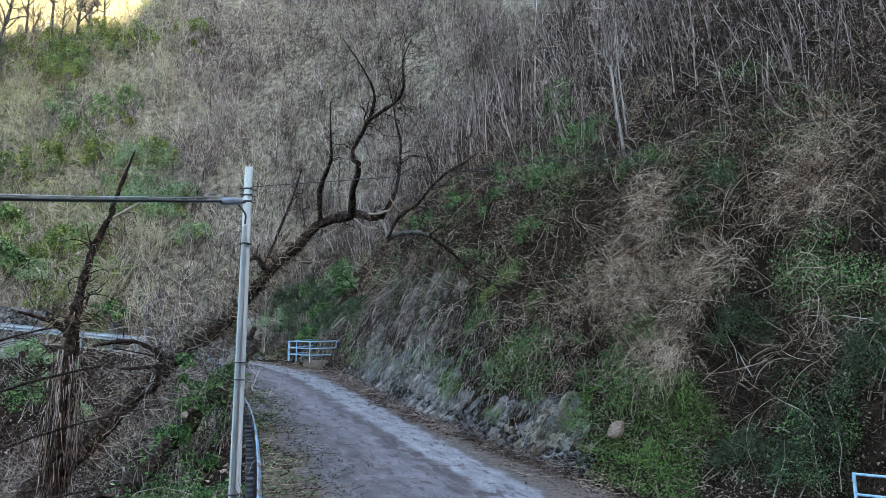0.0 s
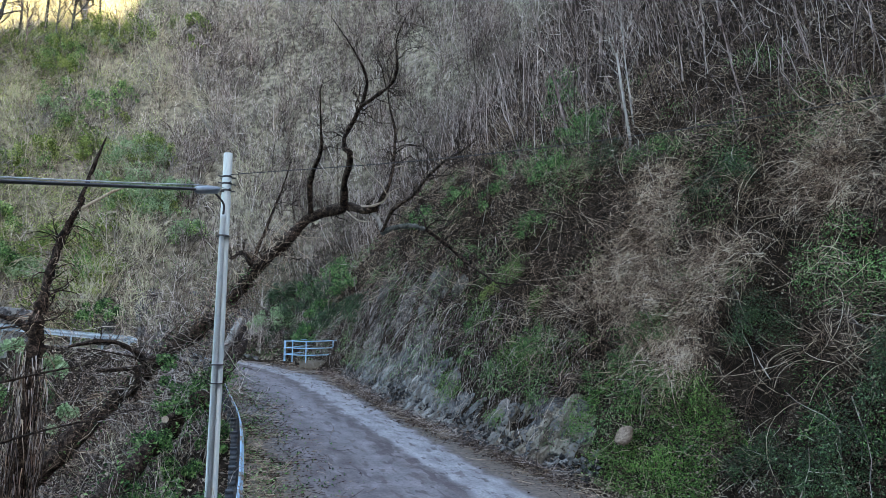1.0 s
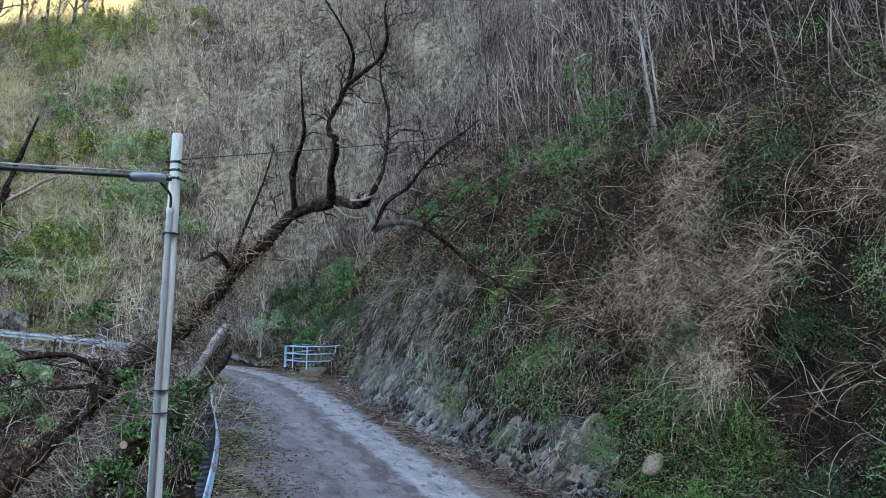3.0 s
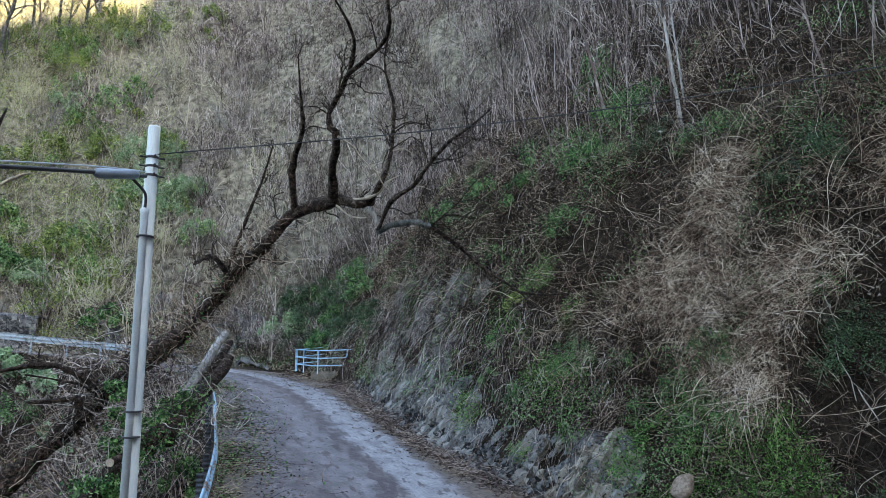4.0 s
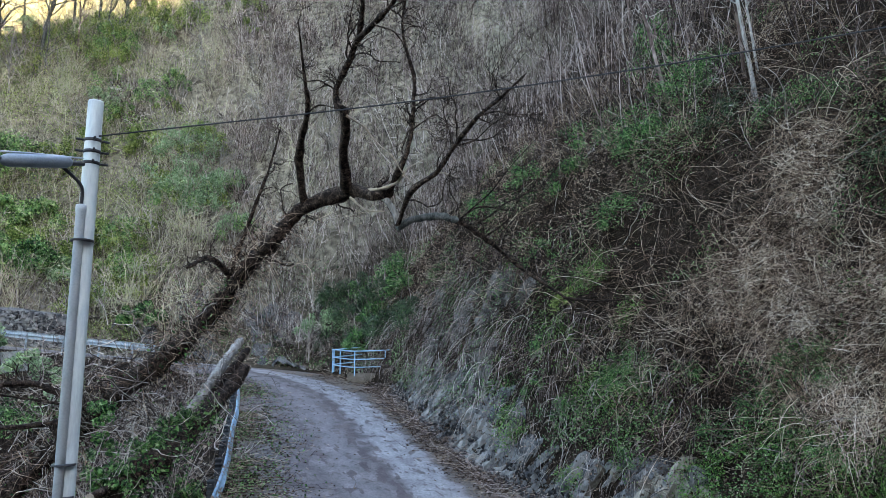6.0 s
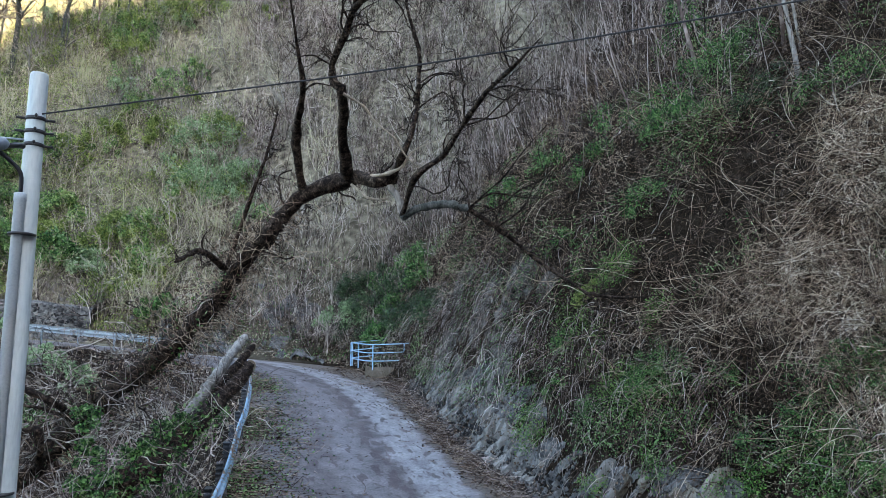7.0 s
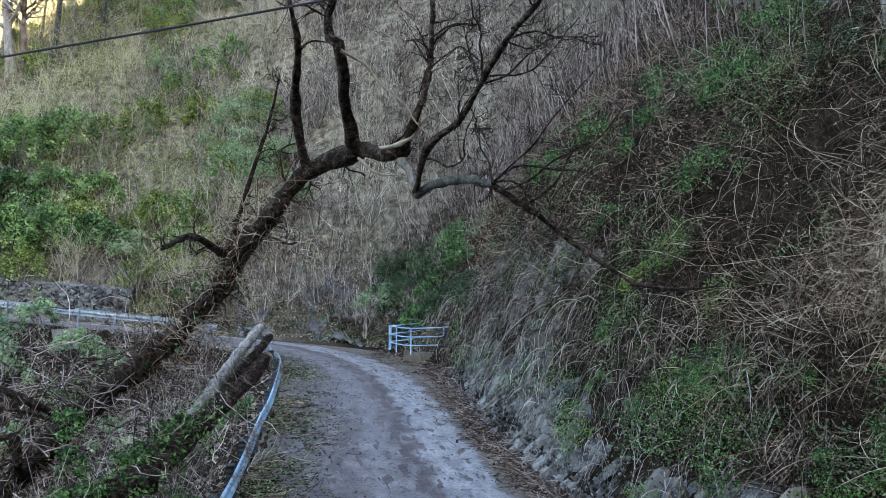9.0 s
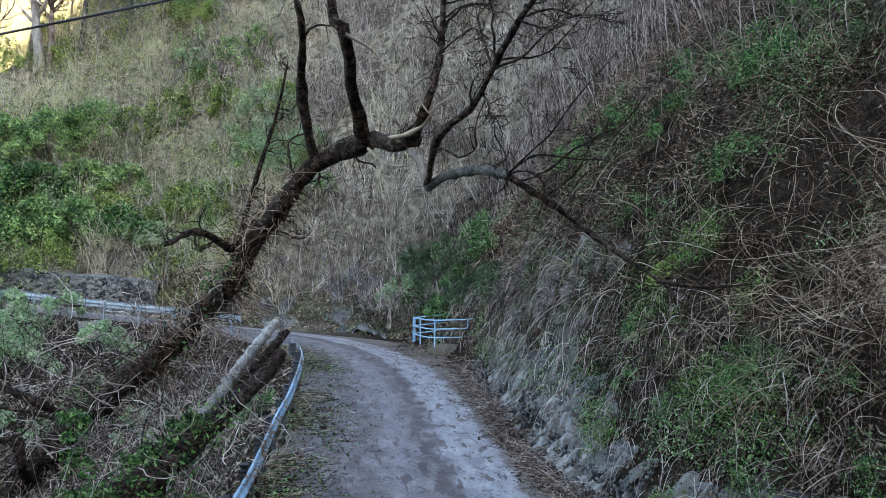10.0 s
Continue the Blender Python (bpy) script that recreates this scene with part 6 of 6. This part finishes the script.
for x, y, sp, cnt, mat in ((-17.0, 56.6, (2.0, 1.4, 2.4), 3800, BUSH), (-14.3, 56.2, (2.1, 1.5, 2.8), 5000, BUSH), (-11.4, 56.2, (2.0, 1.4, 2.5), 4600, BUSH), (-9.2, 56.8, (1.3, 1.1, 1.6), 2200, OLIVE), (-7.4, 57.6, (1.4, 1.1, 1.5), 2000, OLIVE),
                           (-15.6, 52.2, (1.9, 1.3, 2.4), 4200, IVY), (-13.0, 51.9, (1.9, 1.3, 2.5), 4800, BUSH), (-10.5, 51.7, (1.8, 1.3, 2.3), 4600, BUSH), (-8.3, 51.3, (1.6, 1.2, 1.9), 3400, IVY), (-6.4, 51.2, (1.2, 1.0, 1.3), 2000, SAGE), (-4.8, 52.6, (1.3, 1.0, 1.3), 1800, OLIVE),
                           (-16.4, 54.2, (1.8, 1.2, 2.2), 3000, IVY), (-13.8, 54.2, (1.9, 1.2, 2.3), 3600, IVY), (-11.2, 54.0, (1.7, 1.2, 2.1), 3200, BUSH), (-8.9, 53.8, (1.5, 1.1, 1.7), 2400, BUSH),
                           (-2.0, 48.0, (1.3, 1.0, 1.0), 1800, IVY), (-17.9, 52.6, (1.8, 1.3, 2.3), 3000, BUSH), (-3.4, 57.0, (1.6, 1.2, 1.5), 2200, OLIVE)):
    patch("evergreen_bush", mat, (x, y, float(height(np.array([x]), np.array([y]))[0]) + sp[2] * 0.7), sp, int(cnt * 1.3), 0.078, "dense green bush above the far road", "bush", hang=0.3, shell=0.7)
for x, y, w in ((8.8, 40.6, 1.0), (9.8, 43.6, 1.2), (10.6, 39.6, 1.0), (8.1, 44.8, 1.2), (9.4, 44.2, 1.2), (9.5, 41.2, 1.0), (11.0, 41.6, 1.2)):
    patch("bend_ivy", LAUREL if y > 44 else IVY, (x, y, float(height(np.array([x]), np.array([y]))[0]) + 0.3), (w, w * 0.9, w * 0.9), int(3000 * w), 0.042, "dark ivy mound on the slope at the bend", "bush", stems=8, hang=0.5)
ro = random.Random(3)
for x, y, w in ((-20.5, 63, 1.6), (-17.5, 64.0, 1.5), (-14.5, 65.0, 1.6), (-11.0, 65.5, 1.8), (-8.5, 66, 1.5), (-3.2, 66, 1.9), (-1.2, 64.5, 2.0), (-13.0, 64.0, 1.4), (-19.0, 62.0, 1.7), (-16.0, 62.5, 1.3), (-10.0, 64.2, 1.5), (-6.8, 65.0, 1.6), (-4.9, 65.2, 1.5)):
    patch("ridge_shrub", OLIVE, (x, y, float(height(np.array([x]), np.array([y]))[0]) + 0.6), (w, w, w * 1.4), 1500, 0.07, "thin yellow-green shrub on the ridge", "shrub", stems=10)
k = 0
while k < 110:
    x, y = ro.uniform(-19, 3), ro.uniform(49.5, 66)
    lush = float(fbm(np.array([x * 0.22]), np.array([y * 0.22]), 203)[0])
    if lush < -0.02 + 0.1 * ro.random():
        continue
    w = ro.uniform(0.8, 1.9)
    patch("olive_shrub", ro.choice((OLIVE, OLIVE, OLIVE, SAGE, BUSH)), (x, y, float(height(np.array([x]), np.array([y]))[0]) + 0.6 * w), (w, w * 0.8, w * ro.uniform(0.7, 1.3)), int(1150 * w), 0.06, "thin yellow-green shrub on the far slope", "shrub", stems=8, shell=0.6)
    k += 1
for x, y, sp, cnt in ((0.6, 17.5, (0.8, 1.2, 0.5), 2000), (1.5, 19.3, (0.5, 0.9, 0.6), 1500), (2.3, 20.8, (0.4, 0.9, 0.6), 1400), (0.2, 19.6, (0.6, 0.6, 0.6), 900), (1.6, 15.5, (0.5, 1.0, 0.5), 900), (2.2, 29.0, (0.5, 1.0, 0.8), 1200), (-4.0, 36.0, (1.6, 1.6, 1.2), 1800)):
    patch("gully_ivy", IVY, (x, y, float(height(np.array([x]), np.array([y]))[0]) + 0.3), sp, cnt, 0.045, "ivy and bramble leaves below the road", "bush", hang=0.4)

for x, y, w in ((-8.4, 40.2, 1.2), (-8.6, 38.6, 1.3), (-7.2, 40.8, 1.0), (-9.8, 41.4, 1.2), (-7.5, 37.5, 1.6), (-5.0, 38.6, 1.3), (-9.8, 38.5, 1.7), (-3.2, 37.0, 1.0), (-6.2, 34.5, 1.3), (-2.0, 33.0, 0.9), (-8.5, 35.5, 1.4)):
    patch("pale_shrub", SAGE, (x, y, float(height(np.array([x]), np.array([y]))[0]) + 0.9), (w, w * 0.9, w * 0.9), int(900 * w), 0.07, "thin pale green shrub in the gully", "shrub", stems=12)

for x, y, w in ((0.9, 52.3, 1.8), (2.0, 53.0, 1.4), (0.0, 53.4, 1.3)):
    patch("pale_green_bush", SAGE, (x, y, float(height(np.array([x]), np.array([y]))[0]) + 1.0), (w, w * 0.8, w * 0.9), int(2300 * w), 0.05, "soft pale green bush on the far slope", "bush", stems=10)
for x, y, w, mat in ((7.5, 43.6, 1.4, SAGE), (8.9, 42.6, 1.4, LAUREL), (9.9, 41.6, 1.2, LAUREL)):
    patch("drooping_bush", mat, (x, y, float(height(np.array([x]), np.array([y]))[0]) + 0.7), (w * 1.15, w * 0.8, w * 0.8), int(2600 * w), 0.042, "drooping grey-green bush over the rock at the bend", "bush", hang=0.8)

for z in (4.4, 3.9, 3.4):
    patch("trunk_ivy", IVY, (1.05, 19.3, z - 0.1), (0.28, 0.3, 0.36), 520, 0.035, "ivy climbing the fallen trunk beside the road", "ivy", stems=6, hang=0.5)

for x, y, z, w in ((2.05, 21.3, 3.9, 0.4), (1.85, 20.1, 3.75, 0.42), (2.2, 20.9, 4.0, 0.36), (1.3, 19.2, 3.2, 0.4), (0.75, 18.5, 2.6, 0.45)):
    patch("log_ivy", IVY, (x, y, z), (w, w * 1.2, w), int(2600 * w), 0.034, "ivy bush over the leaning sawn log", "ivy", stems=6, hang=0.5)

# pale block in the scrub before the far rail
bm = bmesh.new()
bmesh.ops.create_cube(bm, size=1)
bmesh.ops.scale(bm, verts=bm.verts, vec=(0.95, 0.6, 0.85))
bmesh.ops.bevel(bm, geom=bm.edges[:], offset=0.05, segments=2)
for v in bm.verts:
    v.co += Vector((1, 1, 1)) * 0.05 * noise.noise(v.co * 2.3)
PALESTONE = material("pale_weathered_concrete", [(0.32, (0.12, 0.125, 0.12)), (0.5, (0.26, 0.275, 0.27)), (0.68, (0.4, 0.42, 0.42))], 2.2, 0.9, 0.6, 20)
zb = float(height(np.array([-6.0]), np.array([40.7]))[0])
block = part("concrete_block", bm_mesh("concrete_block", bm, PALESTONE, False))
block.matrix_basis = pose(-6.0, 40.7, zb + 0.33, 4, -5, 18)
tagged(block, "pale weathered concrete block among scrub below the rail", "block")

# grass on the shoulder and along the foot of the bank
P0, i, e = bank(6500, S(11), S(17.0), 0.1, 1.4)
P0 = P0[fbm(P0[:, 0] * 0.9, P0[:, 1] * 0.9, 78) > -0.03]
P1, i1, e1 = bank(4200, S(17), S(27), 0.9, 2.3)
keep = fbm(P1[:, 1] * 0.6, P1[:, 2] * 0.9, 77) > 0.02
P0 = np.concatenate([P0, P1[keep]]); n = len(P0)
C = strands(P0, np.array([-0.3, 0, 0.8]) + rng.normal(0, 0.4, (n, 3)), rng.uniform(0.08, 0.35, n), 3, 0.3, np.array([0, 0, -0.8]))
add_stuff("grass", np_mesh("grass", *tubes(C, taper(rng.uniform(0.004, 0.008, n), 3, 0.2)), GRASS), "green grass and weeds at the foot of the bank", "grass")
L = P0[rng.integers(0, n, 15000)] + rng.normal(0, 0.1, (15000, 3)) + np.array([0, 0, 0.08])
add_stuff("weeds", np_mesh("weeds", *leaves(L, rng.uniform(0.014, 0.034, 15000), 0.6), GRASS, False), "small green weed leaves on the shoulder", "weeds")

P0, i, e = bank(9000, S(9), S(18), 0.0, 1.6)
add_stuff("shoulder_litter", np_mesh("shoulder_litter", *leaves(P0 + np.array([0, 0, 0.07]), rng.uniform(0.014, 0.035, 9000), 0.6), DRYLEAF, False), "dry leaves among the weeds at the foot of the bank", "leaf litter")
C = strands(P0[:700] + np.array([0, 0, 0.1]), rng.normal(0, 1, (700, 3)) * np.array([1, 1, 0.25]), rng.uniform(0.2, 1.0, 700), 4, 0.25)
add_stuff("shoulder_twigs", np_mesh("shoulder_twigs", *tubes(C, taper(rng.uniform(0.003, 0.007, 700), 4, 0.4)), CANE), "dead twigs on the shoulder", "twigs")

# bare rounded shrubs on the far slope
def bare_shrub(x, y, w):
    z = float(height(np.array([x]), np.array([y]))[0])
    ob = empty("bare_shrub", (x, y, z))
    P = strands(rng.normal(0, 0.15, (9, 3)) * np.array([1, 1, 0]), rng.normal(0, 0.55, (9, 3)) + np.array([0, 0, 1.0]), w * rng.uniform(0.8, 1.5, 9), 6, 0.14, (0, 0, 0.1))
    R = taper(np.full(9, 0.02 * w), 6, 0.3)
    K, KR = kids(P, R, 40, w * 0.7, 0.8, 4, 0.25, (0, 0, 0.2), 0.2)
    K2, KR2 = kids(K, KR, 80, w * 0.4, 0.8, 3, 0.25, (0, 0, 0.2), 0.2)
    for q in range(9):
        part("stem", np_mesh("stem", *tubes(P[q:q + 1], R[q:q + 1], 4), PALEBARK), ob)
    tagged(part("twig_growth", np_mesh("twig_growth", *join([ribbons(K, np.maximum(KR, 0.009)), ribbons(K2, np.maximum(KR2, 0.007))]), PALEBARK), ob), kind="stuff")
    return tagged(ob, "pale grey leafless shrub on the far slope", "shrub", "bare shrubs")


for k in range(36):
    bare_shrub(ro.uniform(-15, 6), ro.uniform(50, 66), ro.uniform(1.2, 2.6))

# ---- standing trees ----
for (x, y), top, r0 in (((14.3, 19.0), (14.2, 20.0, 19.0), 0.055), ((14.9, 19.6), (15.2, 20.8, 18.0), 0.035)):
    tree("pale_tree", (x, y, float(height(np.array([x]), np.array([y]))[0])), top, r0, PALEBARK, "slender tree with pale smooth trunk", "tree", 16, 120, bow=0.012)
rt = random.Random(11)
for k in range(44):
    y, e = rt.uniform(8, 34), rt.uniform(4.5, 17)
    b = on_bank(y, e)
    h = rt.uniform(4, 9)
    tree("bare_tree", b, (b[0] - rt.uniform(-0.3, 1.6), b[1] + rt.uniform(-1.0, 1.0), b[2] + h), rt.uniform(0.025, 0.06), rt.choice((WHIP, MAUVE, BARK, BARK, MAUVE)), "slender bare tree on the wooded slope", "tree", 9, 50)
for x, y, h, r0 in ((-17.5, 62.2, 12, 0.4), (-17.0, 62.3, 11, 0.24), (-15.4, 63.5, 12, 0.24), (-12.4, 64.0, 12, 0.18), (-10.6, 65.5, 11, 0.13), (-18.6, 63.0, 12, 0.2), (-5.8, 65.5, 9, 0.22), (-6.9, 65.5, 9, 0.15), (-8.8, 66.0, 10, 0.14), (-20.6, 62.0, 11, 0.17), (-14.0, 66.0, 11, 0.1), (-17.0, 65.5, 10, 0.1), (-9.8, 64.0, 9, 0.08), (-7.8, 64.5, 9, 0.09), (-11.6, 62.6, 8, 0.07), (-4.6, 66.5, 8, 0.1), (-13.4, 61.5, 7, 0.06)):
    z = float(height(np.array([x]), np.array([y]))[0])
    tree("ridge_tree", (x, y, z), (x + rt.uniform(-1, 1), y, z + h), r0, (GREYLIMB, PALEBARK, MAUVE)[int(h * 7 + r0 * 100) % 3], "tall bare tree on the ridge against the light", "tree", 24, 260, limb_len=3.6, bow=0.045)

# ---- stone retaining wall behind the far road ----
wall = tagged(empty("retaining_wall", (-8, 48, 6)), "low rubble stone retaining wall behind the far road", "wall", kind="structure")
sw = np.arange(ARC[318], ARC[368], 0.3)
hw = np.array([-0.1, 0.9, 1.75, 1.9, 1.8])
ew = np.array([0.32, 0.46, 0.6, 0.85, 2.2])
Vw = np.stack([np.stack([*beside(sw, np.interp(sw, ARC, LINE[:, 4]) + e), np.interp(sw, ARC, LINE[:, 2]) + h + 0.2 * vnoise(sw * 0.7, sw * 0 + h, 5) * (h > 1)], -1) for e, h in zip(ew, hw)]) - np.array([-8, 48, 6])
idw = np.arange(Vw.size // 3).reshape(Vw.shape[:2])
part("core", np_mesh("core", Vw.reshape(-1, 3), np.stack([idw[:-1, :-1], idw[1:, :-1], idw[1:, 1:], idw[:-1, 1:]], -1).reshape(-1, 4), CLIFF), wall)


def along_wall(s, h):
    j = int(np.searchsorted(ARC, s))
    p = LINE[j, :2] + RIGHT[j] * (LINE[j, 4] + 0.28 + 0.16 * h)
    return Matrix.Translation((p[0] + 8, p[1] - 48, LINE[j, 2] + h - 6)) @ Matrix.Rotation(math.atan2(TAN[j, 1], TAN[j, 0]), 4, "Z")


for k in range(300):
    ob = part("stone", slabs[rt.randrange(12)], wall)
    ob.matrix_basis = along_wall(rt.uniform(ARC[322], ARC[364]), rt.uniform(0.0, 1.75)) @ Euler((rt.uniform(-0.4, 0.4), rt.uniform(-0.4, 0.4), rt.uniform(-0.3, 0.3))).to_matrix().to_4x4() @ Matrix.Diagonal((rt.uniform(0.14, 0.3), 0.26, rt.uniform(0.1, 0.2), 1))
n = 2200
sq, hq = rng.uniform(ARC[318], ARC[367], n), rng.uniform(-0.05, 1.8, n)
xq, yq = beside(sq, np.interp(sq, ARC, LINE[:, 4]) + 0.3 + 0.16 * hq)
Cq = np.stack([xq + 8, yq - 48, np.interp(sq, ARC, LINE[:, 2]) + hq - 6], -1)
Vq = box[None] * rng.uniform(0.03, 0.1, (n, 1, 3)) + rng.normal(0, 0.02, (n, 8, 3)) + Cq[:, None, :]
tagged(part("rubble", np_mesh("rubble", Vq.reshape(-1, 3), (Fb[None] + 8 * np.arange(n)[:, None, None]).reshape(-1, 4), ROCK, False), wall), kind="stuff")
